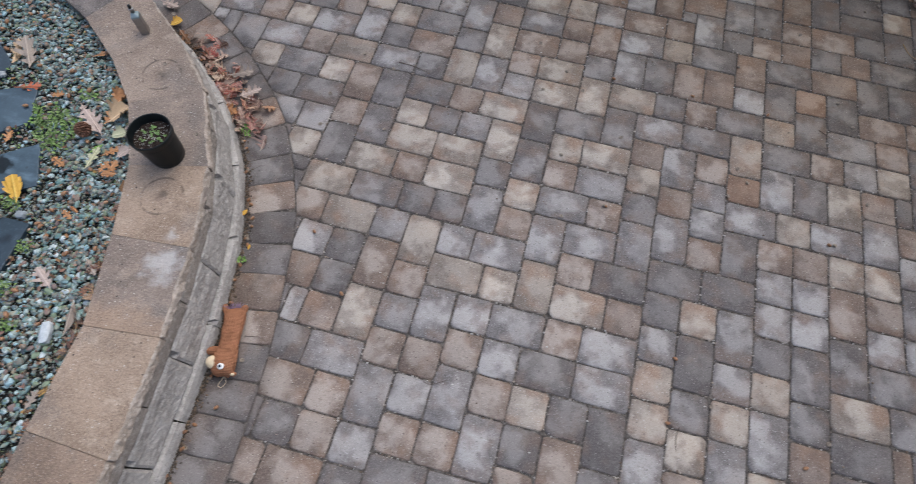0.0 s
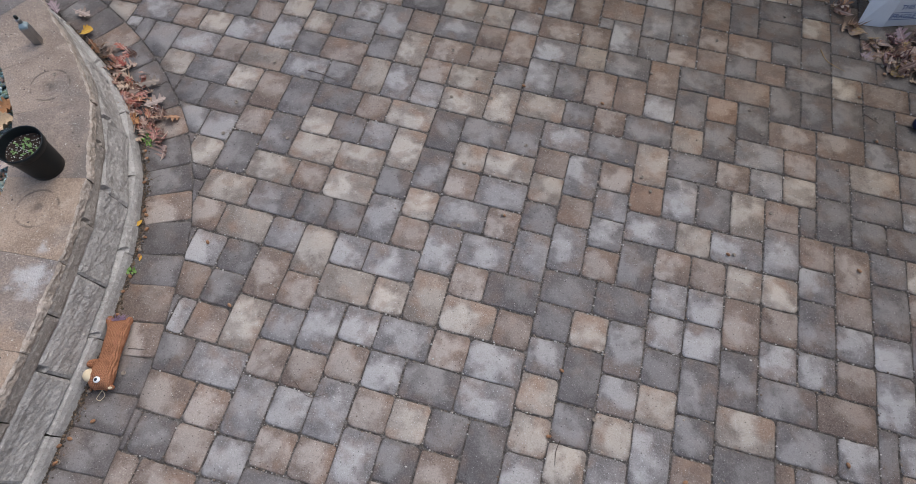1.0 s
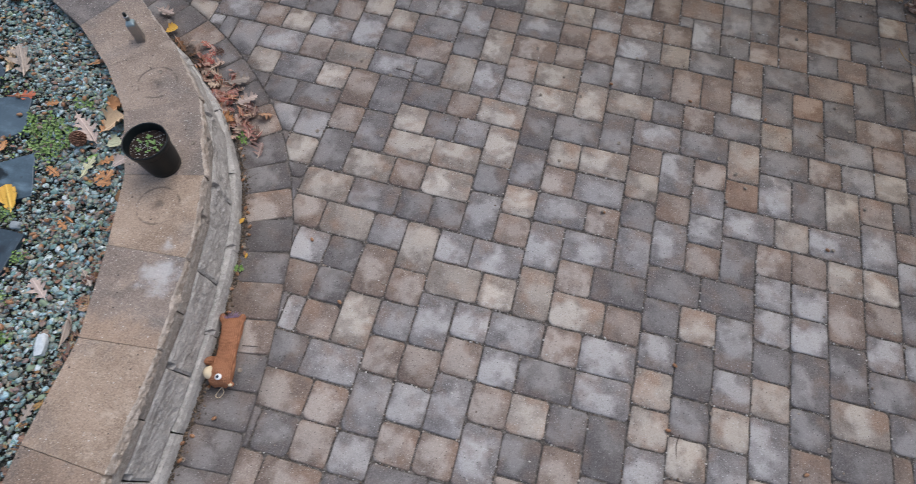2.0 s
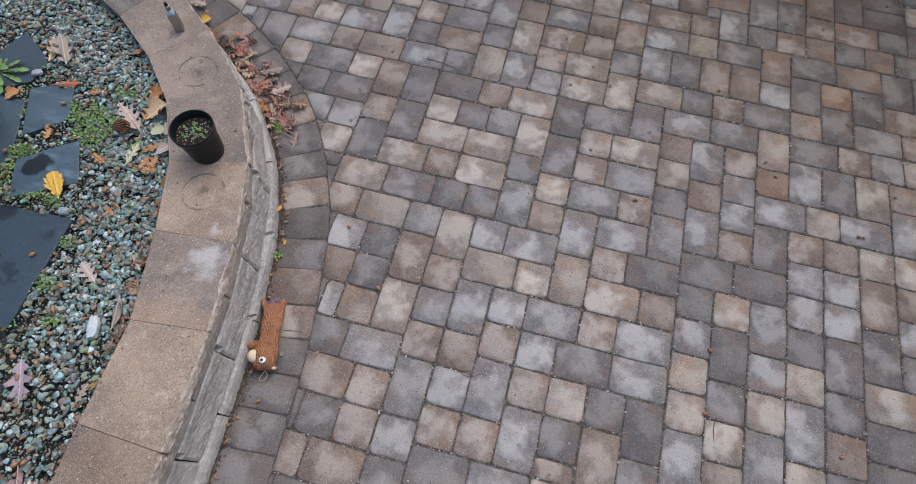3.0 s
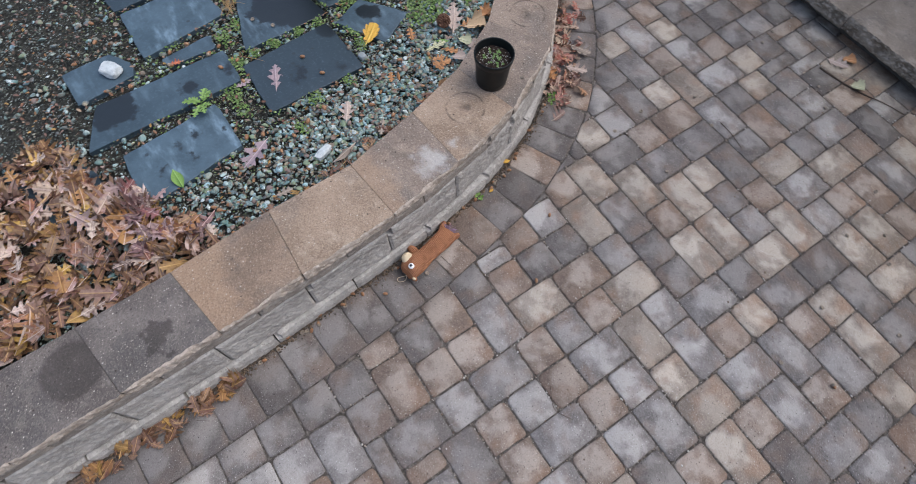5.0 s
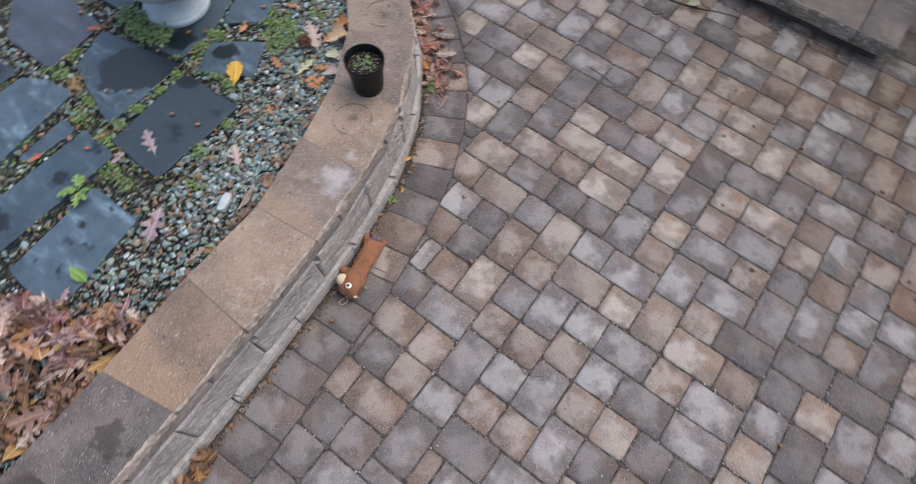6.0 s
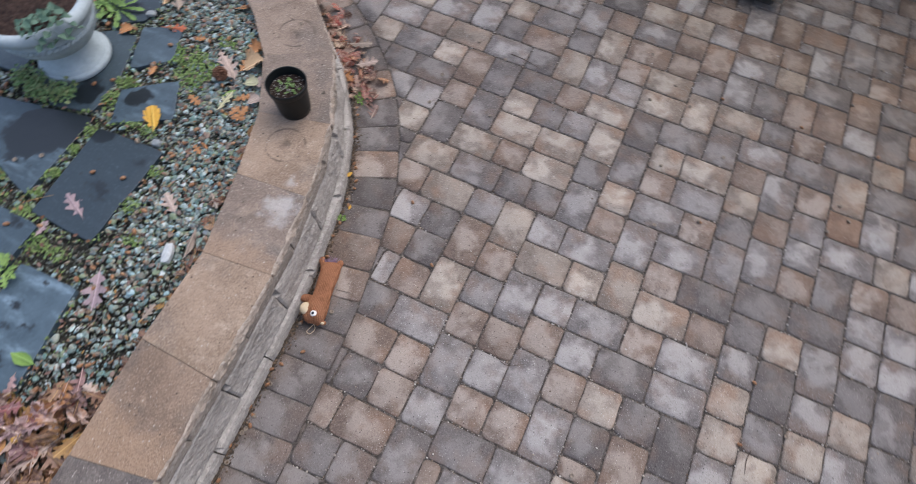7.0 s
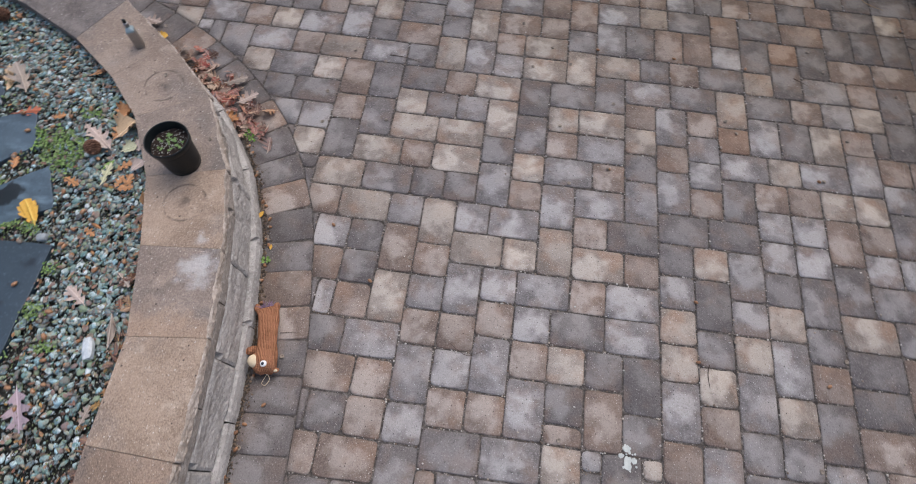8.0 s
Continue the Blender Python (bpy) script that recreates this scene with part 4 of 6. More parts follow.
leaf(-1.48, -0.64, GRAVEL + 0.006, -1.40, -0.70, leaf_tan, "withered tan leaf against the wall cap", 0.7, 0.5)
leaf(-1.95, 0.20, GRAVEL, -1.86, 0.30, leaf_brown, "brown leaf with a green stalk on gravel", 0.8, 0.4)
leaf(-1.76, 0.53, 0.006, -1.70, 0.57, leaf_brown, "small brown oak leaf on the patio", 1.2, group="leaves on the patio")

for x, y, tx, ty, paint, label, wide, curl, side in ((-1.677, -0.319, -1.676, -0.205, leaf_fade, "pale green and tan oak leaf on gravel", 0.7, 0.3, None), (-1.619, -0.320, -1.545, -0.300, leaf_brown, "rusty oak leaf against the wall cap", 1.1, 0.4, None), (-1.590, -0.235, -1.555, -0.180, leaf_pink, "pinkish leaf against the wall cap", 1.2, 0.3, BROAD), (-1.725, -0.010, -1.690, 0.060, leaf_brown, "curled brown leaf against the wall cap", 1.2, 0.8, BROAD), (-1.700, -0.095, -1.655, 0.000, leaf_husk, "curled tan leaf against the wall cap", 1.2, 0.7, BROAD), (-1.665, -0.150, -1.608, -0.115, leaf_fade, "faded green leaf against the wall cap", 1.3, 0.3, BROAD), (-1.630, -0.070, -1.585, -0.140, leaf_pink, "pale pink oak leaf against the wall cap", 0.9, 0.3, None), (-1.651, -0.471, -1.590, -0.495, leaf_brown, "curled orange leaf on river gravel", 0.5, 1.2, OVAL), (-1.846, -0.293, -1.755, -0.325, leaf_brown, "rusty oak leaf on river gravel", 0.9, 0.4, None), (-2.010, -0.035, -1.950, -0.010, leaf_brown, "small brown oak leaf on moss", 1.2, 0.4, None), (-1.590, -0.330, -1.572, -0.245, leaf_brown, "reddish brown oak leaf against the wall cap", 1.1, 0.3, None)):
    leaf(x, y, GRAVEL + 0.006, tx, ty, paint, label, wide, curl, 0.2, side)


def litter(name, count, spot, sizes, material, label, ground_z, heap, seed, lie=0.65, low=0.0):
    """Dead leaves heaped loosely; spot: gives a random place and how high the heap is there; lie: how far they tilt; low: the least height in the heap."""
    r = random.Random(seed)
    verts, faces, blades, base = [], [], [], 0
    for k in range(count):
        x, y, h = spot(r)
        long, wide = r.uniform(*sizes), r.uniform(0.8, 1.3)
        side = OVAL if r.random() < 0.1 else SIDE
        pts, tris = leaf_points(long, wide, r.uniform(-0.6, 1.3), r.uniform(-1.2, 1.2), k * 1.7 + seed, side)
        pts[:, 0] -= long / 2
        turn = Euler((r.uniform(-lie, lie), r.uniform(-lie, lie), r.uniform(0, 6.28))).to_matrix()
        pts = pts @ np.array(turn).T
        z = ground_z + max(0.0, -pts[:, 2].min()) * 0.75 + (low + (1 - low) * r.uniform(0, 1) ** 1.5) * heap * h
        verts.append(pts + np.array([x, y, z]))
        faces.append(tris + base)
        blades += blade_of(wide, side)
        base += len(pts)
    ob = joined(name, verts, faces, material, label, "dead leaves")
    mark_blade(ob.data, blades)
    return ob


def heap_spot(r):
    while True:
        x, y = r.uniform(-2.1, -1.26), r.uniform(-2.35, -1.25)
        d = -off_wall(x, y)[0]
        edge = -1.42 - 0.55 * (d - 0.3)
        if d > 0.32 and y < edge + r.uniform(-0.03, 0.08):
            return x, y, min(1.0, (edge - y) / 0.25 + 0.25)


def heap_front(r):
    while True:
        x, y, h = heap_spot(r)
        if y > -1.66 and -1.80 < x < -1.40:
            return x, y, h


def cap_edge(r):
    """Leaves blown against the inner edge of the cap."""
    p, _ = on_wall(r.choice((r.uniform(2.9, 3.35), r.uniform(3.3, 4.5), r.uniform(3.3, 4.5))), -0.305 - abs(r.gauss(0, 0.022)))
    return p.x, p.y, 0.6


litter("leaf_heap", 420, heap_spot, (0.06, 0.125), leaf_mixed, "heap of dead brown and orange oak leaves against the cap", BED + 0.002, 0.05, 3)
litter("leaf_heap", 170, heap_spot, (0.07, 0.125), leaf_top, "loose tan, orange and mauve oak leaves on top of a brown heap", BED + 0.010, 0.055, 14, 0.55, 0.5)
litter("leaf_heap", 34, heap_front, (0.07, 0.105), leaf_mauve, "loose mauve and pink oak leaves on top of a brown heap", BED + 0.018, 0.05, 4, 0.4, 0.7)
litter("leaf_drift", 62, cap_edge, (0.03, 0.075), leaf_mixed, "brown leaves blown against the inner edge of the cap", BED + 0.012, 0.02, 6)


def foot_spot(r):
    s = r.triangular(1.78, 2.58, 2.26)
    p, _ = on_wall(s, abs(r.gauss(0.035, 0.058)) + 0.02)
    return p.x, p.y, 0.6


litter("leaf_drift", 96, foot_spot, (0.04, 0.10), leaf_foot, "drift of red and brown leaves along the foot of the wall", 0.002, 0.02, 8)


def foot_near(r):
    p, _ = on_wall(r.uniform(4.36, 4.95), 0.035 + abs(r.gauss(0, 0.035)))
    return p.x, p.y, 0.6


litter("leaf_drift", 60, foot_near, (0.04, 0.09), leaf_mixed, "drift of brown leaves at the foot of the wall", 0.002, 0.02, 9)


def corner_spot(r):
    while True:
        x, y = r.uniform(1.75, 2.9), r.uniform(1.5, 2.7)
        away = Matrix.Rotation(-radians(20), 2) @ Vector((x - 2.105, y - 1.955))
        if away.y > -0.10 and -0.17 < away.x < 0.5:
            continue                  # the carton and the clear strip before it
        if y > 1.60 + 0.95 * max(0, 2.12 - x) + r.uniform(-0.06, 0.05) and x + 0.4 * y > 2.62:
            return x, y, min(1.0, (x + y - 3.75) / 0.4 + 0.2)


litter("leaf_heap", 460, corner_spot, (0.06, 0.125), leaf_corner, "drift of dead oak leaves in the corner of the patio", 0.003, 0.03, 12, 0.38)
leaf(1.66, 2.06, 0.006, 1.75, 2.12, leaf_brown, "orange-brown leaf on the patio", 1.1, group="leaves on the patio")
FOOT = "leaves on the patio"
for x, y, tx, ty, paint, label, side in ((-1.56, 0.47, -1.44, 0.53, leaf_tan, "large pale tan oak leaf on the leaf drift", None), (-1.64, 0.57, -1.73, 0.60, leaf_crimson, "deep red oak leaf on the leaf drift", None), (-1.99, 0.69, -1.94, 0.745, leaf_yellow, "yellow and brown leaf at the foot of the wall", BROAD), (-2.16, 0.78, -2.26, 0.86, leaf_purple, "mauve oak leaf at the foot of the wall", None), (-2.12, 0.84, -2.00, 0.82, leaf_pink, "pinkish tan oak leaf on the patio", None), (-1.46, 0.36, -1.36, 0.44, leaf_pink, "curled tan oak leaf on the leaf drift", None), (-1.52, 0.30, -1.41, 0.27, leaf_brown, "curled brown oak leaf on the leaf drift", None), (-1.63, 0.42, -1.55, 0.35, leaf_purple, "mauve oak leaf on the leaf drift", None), (-1.172, -0.225, -1.158, -0.185, leaf_yellow, "small yellow leaf at the foot of the wall", OVAL), (-1.08, -0.335, -1.075, -0.365, leaf_yellow, "small yellow leaf at the foot of the wall", OVAL)):
    leaf(x, y, 0.022 if x < -1.3 else 0.006, tx, ty, paint, label, 1.1, 0.35, 0.2, side, FOOT)
leaf(-0.77, 1.57, 0.006, -0.66, 1.62, leaf_pink, "faded pink leaf on the patio near the step", 1.3, group="leaves on the patio")
leaf(-0.72, 1.64, 0.006, -0.66, 1.69, leaf_brown, "orange leaf on the patio near the step", 1.2, 0.3, 0.1, BROAD, "leaves on the patio")
leaf(-0.58, 1.53, 0.010, -0.52, 1.58, leaf_fade, "faded green leaf beside a stick on the patio", 1.3, 0.3, 0.1, BROAD, "leaves on the patio")


# ---- small plants ----
def clump(name, x, y, z, spread, count, size, material, label, category, seed, tall=0.02, kind="stuff", lift=0.6):
    """Low growth: many small cupped leaves on short stalks round a place."""
    r = random.Random(seed)
    verts, faces, base = [], [], 0
    for k in range(count):
        a, d = r.uniform(0, 6.28), spread * math.sqrt(r.random()) * (0.6 + 0.4 * r.random())
        pts, quads = leaf_points(size * r.uniform(0.6, 1.3), r.uniform(1.5, 2.2), r.uniform(0.1, 0.8), r.uniform(-0.5, 0.5), k + seed, OVAL)
        turn = Euler((r.uniform(-lift, lift), r.uniform(-lift, lift), r.uniform(0, 6.28))).to_matrix()
        if name == "moss_patch" and not free_bed(x + d * math.cos(a) * 1.25, y + d * math.sin(a) * 0.8, -0.28):
            continue
        h = tall * r.random() * (1 - 0.6 * d / spread)
        pts = pts @ np.array(turn).T
        verts.append(pts + np.array([x + d * math.cos(a) * 1.25, y + d * math.sin(a) * 0.8, z + 0.004 + h]))
        faces.append(quads + base)
        base += len(pts)
    if not verts:
        return None
    return joined(name, verts, faces, material, label, category, kind=kind)


COVER = "low green creeping plants between slates"
for k, (x, y, spread, count, size) in enumerate([(-2.467, -0.528, 0.085, 210, 0.017), (-2.312, -0.520, 0.075, 190, 0.017), (-2.387, -0.562, 0.06, 140, 0.015), (-2.93, -0.56, 0.06, 60, 0.026)]):
    clump("creeping_plant", x, y, BED + 0.03, spread, count, size, leaf_dull, "clump of dull green round-leaved creeping plant", "plant", 20 + k, 0.022, lift=0.35)
for k, (x, y, spread, count) in enumerate([(-1.905, -0.159, 0.10, 260), (-1.964, -0.123, 0.09, 200), (-1.891, -0.231, 0.08, 140), (-1.863, 0.020, 0.05, 60), (-2.067, -0.413, 0.06, 100), (-2.032, -0.512, 0.07, 130), (-2.118, -0.352, 0.05, 90), (-2.142, -0.459, 0.05, 80), (-2.526, -0.819, 0.05, 60), (-2.490, -0.916, 0.05, 50), (-2.083, -0.719, 0.03, 50), (-2.081, -0.844, 0.03, 50), (-2.074, -0.940, 0.03, 50), (-2.085, -0.621, 0.03, 40), (-1.931, -1.105, 0.06, 90), (-2.057, -1.022, 0.05, 70), (-2.222, -1.005, 0.06, 70), (-2.252, -0.928, 0.05, 50), (-1.709, -0.829, 0.05, 60), (-1.731, -0.663, 0.04, 40), (-1.871, -0.524, 0.04, 40), (-1.960, -0.505, 0.04, 50), (-1.619, -0.946, 0.04, 40), (-1.824, -1.106, 0.05, 50)]):
    clump("moss_patch", x, y, BED + 0.010, spread, int((1.7 if spread < 0.07 else 0.75) * count), 0.0105 if spread < 0.07 else 0.0145, leaf_moss, COVER, "moss", 50 + k, 0.012)
r = random.Random(17)
verts, faces, base = [], [], 0
for rim in SLATES:
    mid = sum(rim, Vector((0, 0))) / len(rim)
    for p in rim:
        if r.random() < 0.5:
            continue
        out = (p - mid).normalized()
        for k in range(r.randint(2, 7)):
            q = p + out * r.uniform(0.004, 0.034) + Vector((r.gauss(0, 0.012), r.gauss(0, 0.012)))
            if off_wall(q.x, q.y)[0] > -0.30 or q.y < -1.45 or not free_bed(q.x, q.y):
                continue
            pts, tris = leaf_points(r.uniform(0.006, 0.013), r.uniform(1.5, 2.2), r.uniform(0.1, 0.8), r.uniform(-0.5, 0.5), base, OVAL)
            turn = np.array(Euler((r.uniform(-0.6, 0.6), r.uniform(-0.6, 0.6), r.uniform(0, 6.28))).to_matrix())
            verts.append(pts @ turn.T + np.array([q.x, q.y, BED + 0.014 + 0.008 * r.random()]))
            faces.append(tris + base)
            base += len(pts)
joined("slate_moss", verts, faces, leaf_moss, "green moss and seedlings along the edges of the slates", "moss")
clump("weed_seedlings", -1.08, -0.42, 0.0, 0.018, 14, 0.014, leaf_green, "tiny green seedlings at the foot of the wall", "plant", 90, 0.012)
clump("weed_seedlings", -1.34, 0.20, 0.0, 0.035, 26, 0.014, leaf_green, "tiny green seedlings at the foot of the wall", "plant", 91, 0.012)
clump("weed_seedlings", -1.085, -0.63, 0.0, 0.02, 14, 0.012, leaf_green, "tiny green seedlings at the foot of the wall", "plant", 92, 0.012)


def weed(x, y, z, leaves, long, label, seed, material, side=None):
    """A weed: toothed leaves that rise from one root and bend over."""
    r = random.Random(seed)
    ob = tagged(new("garden_weed"), label, "weed")
    ob.location = (x, y, z)
    for k in range(leaves):
        a = 6.28 * k / leaves + r.uniform(-0.3, 0.3)
        pts, quads = leaf_points(long * r.uniform(0.6, 1.1), r.uniform(0.7, 1.0), 0.15, r.uniform(-0.3, 0.3), seed + k, side)
        run = pts[:, 0] / long
        pts[:, 2] += long * (0.55 * run - 0.45 * run ** 2) * r.uniform(0.4, 1.2)
        turn = np.array(Matrix.Rotation(a, 3, "Z"))
        data = bpy.data.meshes.new("blade")
        data.from_pydata((pts @ turn.T).tolist(), [], quads.tolist())
        data.materials.append(material)
        data.polygons.foreach_set("use_smooth", [True] * len(data.polygons))
        part("blade", data, None, ob)
    return ob


weed(-1.933, -1.231, BED + 0.03, 7, 0.075, "fresh green weed growing between two slates", 3, leaf_green)
weed(-2.512, -0.021, BED + 0.02, 16, 0.13, "bushy green weed behind the planter", 5, leaf_weed, TOOTHED)
weed(-2.425, -0.035, BED + 0.02, 12, 0.115, "bushy green weed behind the planter", 8, leaf_weed, TOOTHED)
weed(-2.980, -0.550, BED + 0.02, 8, 0.11, "green weed beside purplish slate", 9, leaf_green)

# dry straw
bm = bmesh.new()
r = random.Random(2)
for k in range(34):
    a = r.gauss(2.9, 0.5) + (math.pi if r.random() < 0.4 else 0)
    p = Vector((r.gauss(0, 0.012), r.gauss(0, 0.012), r.uniform(0.002, 0.012)))
    w = Vector((math.cos(a), math.sin(a), 0)) * r.uniform(0.03, 0.075)
    tube(bm, [p, p + w * 0.5 + Vector((0, 0, 0.008)), p + w], [0.0009, 0.0009, 0.0004], 4)
thing("straw_tuft", bm, straw_dry, "tuft of dry orange straw between slates", "straw", at=Matrix.Translation((-2.363, -0.919, BED + 0.03)))


# ---- acorns, stones, cones ----
def acorn_mesh():
    bm = bmesh.new()
    loft(bm, [circle(rr, z, 10) for rr, z in ((0.0015, -0.0105), (0.0048, -0.0085), (0.0066, -0.004), (0.0068, 0.001), (0.0055, 0.006), (0.0028, 0.009), (0.0006, 0.011))])
    return mesh_of(bm, "acorn", acorn_brown, True)


def hat_mesh():
    bm = bmesh.new()
    loft(bm, [circle(rr, z, 10) for rr, z in ((0.0068, -0.002), (0.0082, -0.003), (0.0078, -0.0075), (0.0045, -0.011), (0.0012, -0.012), (0.0009, -0.016))])
    return mesh_of(bm, "acorn_cap", acorn_cap_grey, True)


def cup_mesh():
    bm = bmesh.new()
    loft(bm, [circle(rr, z, 12) for rr, z in ((0.001, -0.0045), (0.006, -0.004), (0.0092, 0.0), (0.0085, 0.0022), (0.0066, 0.0018), (0.0045, -0.001), (0.001, -0.002))])
    return mesh_of(bm, "acorn_cap", acorn_cap_grey, True)


NUT, HAT = acorn_mesh(), hat_mesh()
CUP = cup_mesh()


def acorn(x, y, z, seed, cup=False, big=1.0):
    r = random.Random(seed)
    ob = new("acorn_cup" if cup else "acorn", CUP if cup else NUT)
    if not cup and r.random() < 0.3:
        part("acorn_cap", HAT, None, ob, "rough grey cap")
    pose_ = Euler((r.uniform(-0.3, 0.3), r.uniform(-0.3, 0.3), 0)) if cup else Euler((1.57 + r.uniform(-0.25, 0.25), 0, r.uniform(0, 6.28)))
    ob.matrix_world = Matrix.LocRotScale((x, y, z + (0.004 if cup else 0.0066) * big), pose_, (big,) * 3)
    where = "on the patio" if z < 0.1 else "on the raised bed"
    return tagged(ob, ("empty grey acorn cup lying " if cup else "glossy orange-brown acorn lying ") + where, "acorn", "acorn cups" if cup else "acorns")


r = random.Random(31)
for x, y in ((-1.936, -0.774), (-1.813, -0.744), (-2.069, -1.091), (-2.694, -0.642), (-2.169, -0.376), (-2.226, -0.426), (-2.076, -0.107), (-2.137, -0.027)):
    acorn(x, y, TOP, r.random(), big=1.1)
for x, y in ((-2.17, -0.80), (-2.25, -0.86)):
    acorn(x, y, TOP, r.random(), True)
k = 0
while k < 90:
    x, y = r.uniform(-2.6, -1.27), r.uniform(-1.65, 0.55)
    if free_bed(x, y, -0.30):
        acorn(x, y, BED + 0.018, r.random(), r.random() < 0.1, r.uniform(0.95, 1.25))
        k += 1
for x, y in ((0.76, -0.34), (0.758, -0.596), (-0.621, -0.443), (1.275, -0.62), (0.307, 1.013), (1.37, 0.35), (1.08, 1.0), (2.03, 1.154), (-0.835, -0.205), (1.86, -0.40), (-0.92, -1.0), (-0.99, -0.90)):
    acorn(x, y, 0.001, r.random())
for k in range(46):
    p, _ = on_wall(r.uniform(2.2, 4.9), r.uniform(0.025, 0.06))
    acorn(p.x, p.y, -0.002, r.random(), r.random() < 0.25)
for k in range(70):
    x, y = r.uniform(-1.3, 2.1), r.uniform(0.2, 2.2) if r.random() < 0.8 else r.uniform(-1.0, 0.2)
    if off_wall(x, y)[0] > 0.1 and not (-1.2 < x < 0.45 and y > 1.70):
        acorn(x, y, 0.001, r.random(), r.random() < 0.95)
for k in range(14):
    acorn(r.uniform(-0.2, 0.38), r.uniform(1.69, 1.735), 0.001, r.random(), r.random() < 0.92)
for x, y, s in ((-1.70, 0.50, 0.35), (-1.31, -0.06, 0.345), (-1.60, 0.23, 0.345)):
    acorn(x, y, CAP_TOP, r.random(), True, 0.9)

# debris of needles, husks and soil in the angle of wall and patio
verts, faces, base = [], [], 0
for k in range(3600):
    p, _ = on_wall(rg.uniform(1.6, 5.2), 0.026 + abs(rg.normal(0, 0.014)))
    rr = 0.0015 + 0.004 * rg.random() ** 2
    v = BALLS[0][0] * np.array([rr * rg.uniform(0.7, 1.8), rr, rr * 0.7]) @ np.array(Matrix.Rotation(rg.uniform(0, 6.28), 3, "Z")) + np.array([p.x, p.y, -0.002 + rr * 0.4])
    verts.append(v)
    faces.append(BALLS[0][1] + base)
    base += len(v)
debris = plain("wall_debris", [(0.035, 0.027, 0.02), (0.09, 0.065, 0.045), (0.18, 0.13, 0.09), (0.06, 0.05, 0.04)], 40.0, 0.95, 0.3, 0.001, island=True, shift=False)
joined("foot_debris", verts, faces, debris, "dark crumbs and husks along the foot of the wall", "debris")


def stone(name, x, y, z, sx, sy, sz, turn, material, label, seed, facets=3):
    bm = bmesh.new()
    bmesh.ops.create_icosphere(bm, subdivisions=facets, radius=1.0)
    for v in bm.verts:
        c = v.co
        m = max(abs(c.x), abs(c.y), abs(c.z))
        c = c.lerp(c / m, 0.45 if facets > 2 else 0.7) * (1 + 0.16 * noise.noise(c * 1.8 + Vector((seed, 0, 0))))
        v.co = (c.x * sx, c.y * sy, c.z * sz)
    return thing(name, bm, material, label, "stone", smooth=False, at=Matrix.Translation((x, y, z)) @ Matrix.Rotation(turn, 4, "Z"))


stone("quartz_stone", -1.455, -0.93, BED + 0.03, 0.040, 0.017, 0.015, 1.95, quartz, "jagged white quartz stone on river gravel", 3, 2)
stone("cobble", -2.267, 0.006, TOP + 0.008, 0.022, 0.015, 0.010, 0.5, pale_stone, "smooth blue-grey cobble on wet slate", 8)
stone("cobble", -1.80, -0.555, GRAVEL + 0.004, 0.019, 0.016, 0.012, 0.2, pale_stone, "smooth blue-grey cobble beside slate", 9)
stone("quartz_stone", -2.293, -1.480, TOP + 0.014, 0.045, 0.035, 0.02, 0.6, quartz, "white stone lying on wet slate", 5)


def pine_cone(x, y, z, turn, label, seed):
    """An open cone: scales in a spiral round a tapered core."""
    r = random.Random(seed)
    bm = bmesh.new()
    loft(bm, [circle(rr, zz, 8) for rr, zz in ((0.006, -0.03), (0.014, -0.02), (0.016, 0.0), (0.011, 0.02), (0.003, 0.032))])
    for k in range(84):
        u = k / 84
        a = k * 2.39996
        zz = -0.03 + 0.062 * u
        rad = 0.029 * math.sin(math.pi * (0.16 + 0.78 * u)) ** 0.8
        w = 0.0075 * (1 - 0.5 * abs(u - 0.4))
        out = Vector((math.cos(a), math.sin(a), 0))
        side = Vector((-out.y, out.x, 0))
        up = Vector((0, 0, 1))
        root = out * rad * 0.35 + up * (zz - 0.004)
        tip = out * rad + up * (zz + 0.004)
        ring0 = [root + side * w * 0.5, root - side * w * 0.5, root - side * w * 0.5 + up * 0.002, root + side * w * 0.5 + up * 0.002]
        ring1 = [tip + side * w, tip - side * w, tip - side * w * 0.8 + up * 0.0034, tip + side * w * 0.8 + up * 0.0034]
        ring2 = [tip + out * 0.002 + side * w * 0.4 + up * 0.0008, tip + out * 0.002 - side * w * 0.4 + up * 0.0008, tip + out * 0.002 - side * w * 0.3 + up * 0.003, tip + out * 0.002 + side * w * 0.3 + up * 0.003]
        loft(bm, [ring0, ring1, ring2])
    return thing("pine_cone", bm, cone_scale, label, "pine cone", "pine cones", at=Matrix.Translation((x, y, z)) @ Matrix.Rotation(turn, 4, "Z") @ Matrix.Rotation(1.25, 4, "X"))


pine_cone(-1.765, -0.157, BED + 0.05, 0.6, "open brown pine cone on river gravel", 1)
pine_cone(-2.47, 0.47, BED + 0.045, 2.0, "open brown pine cone on river gravel", 2)


# ---- twigs ----
def twig(points, thick, label, z=0.003, bark=twig_bark):
    bm = bmesh.new()
    line = [spline([(*p, z + 0.002 * math.sin(3 * i)) for i, p in enumerate(points)], t * (len(points) - 1) / 10) for t in range(11)]
    tube(bm, line, [thick * (1 - 0.06 * i) for i in range(11)], 6)
    return thing("twig", bm, bark, label, "twig", "twigs")


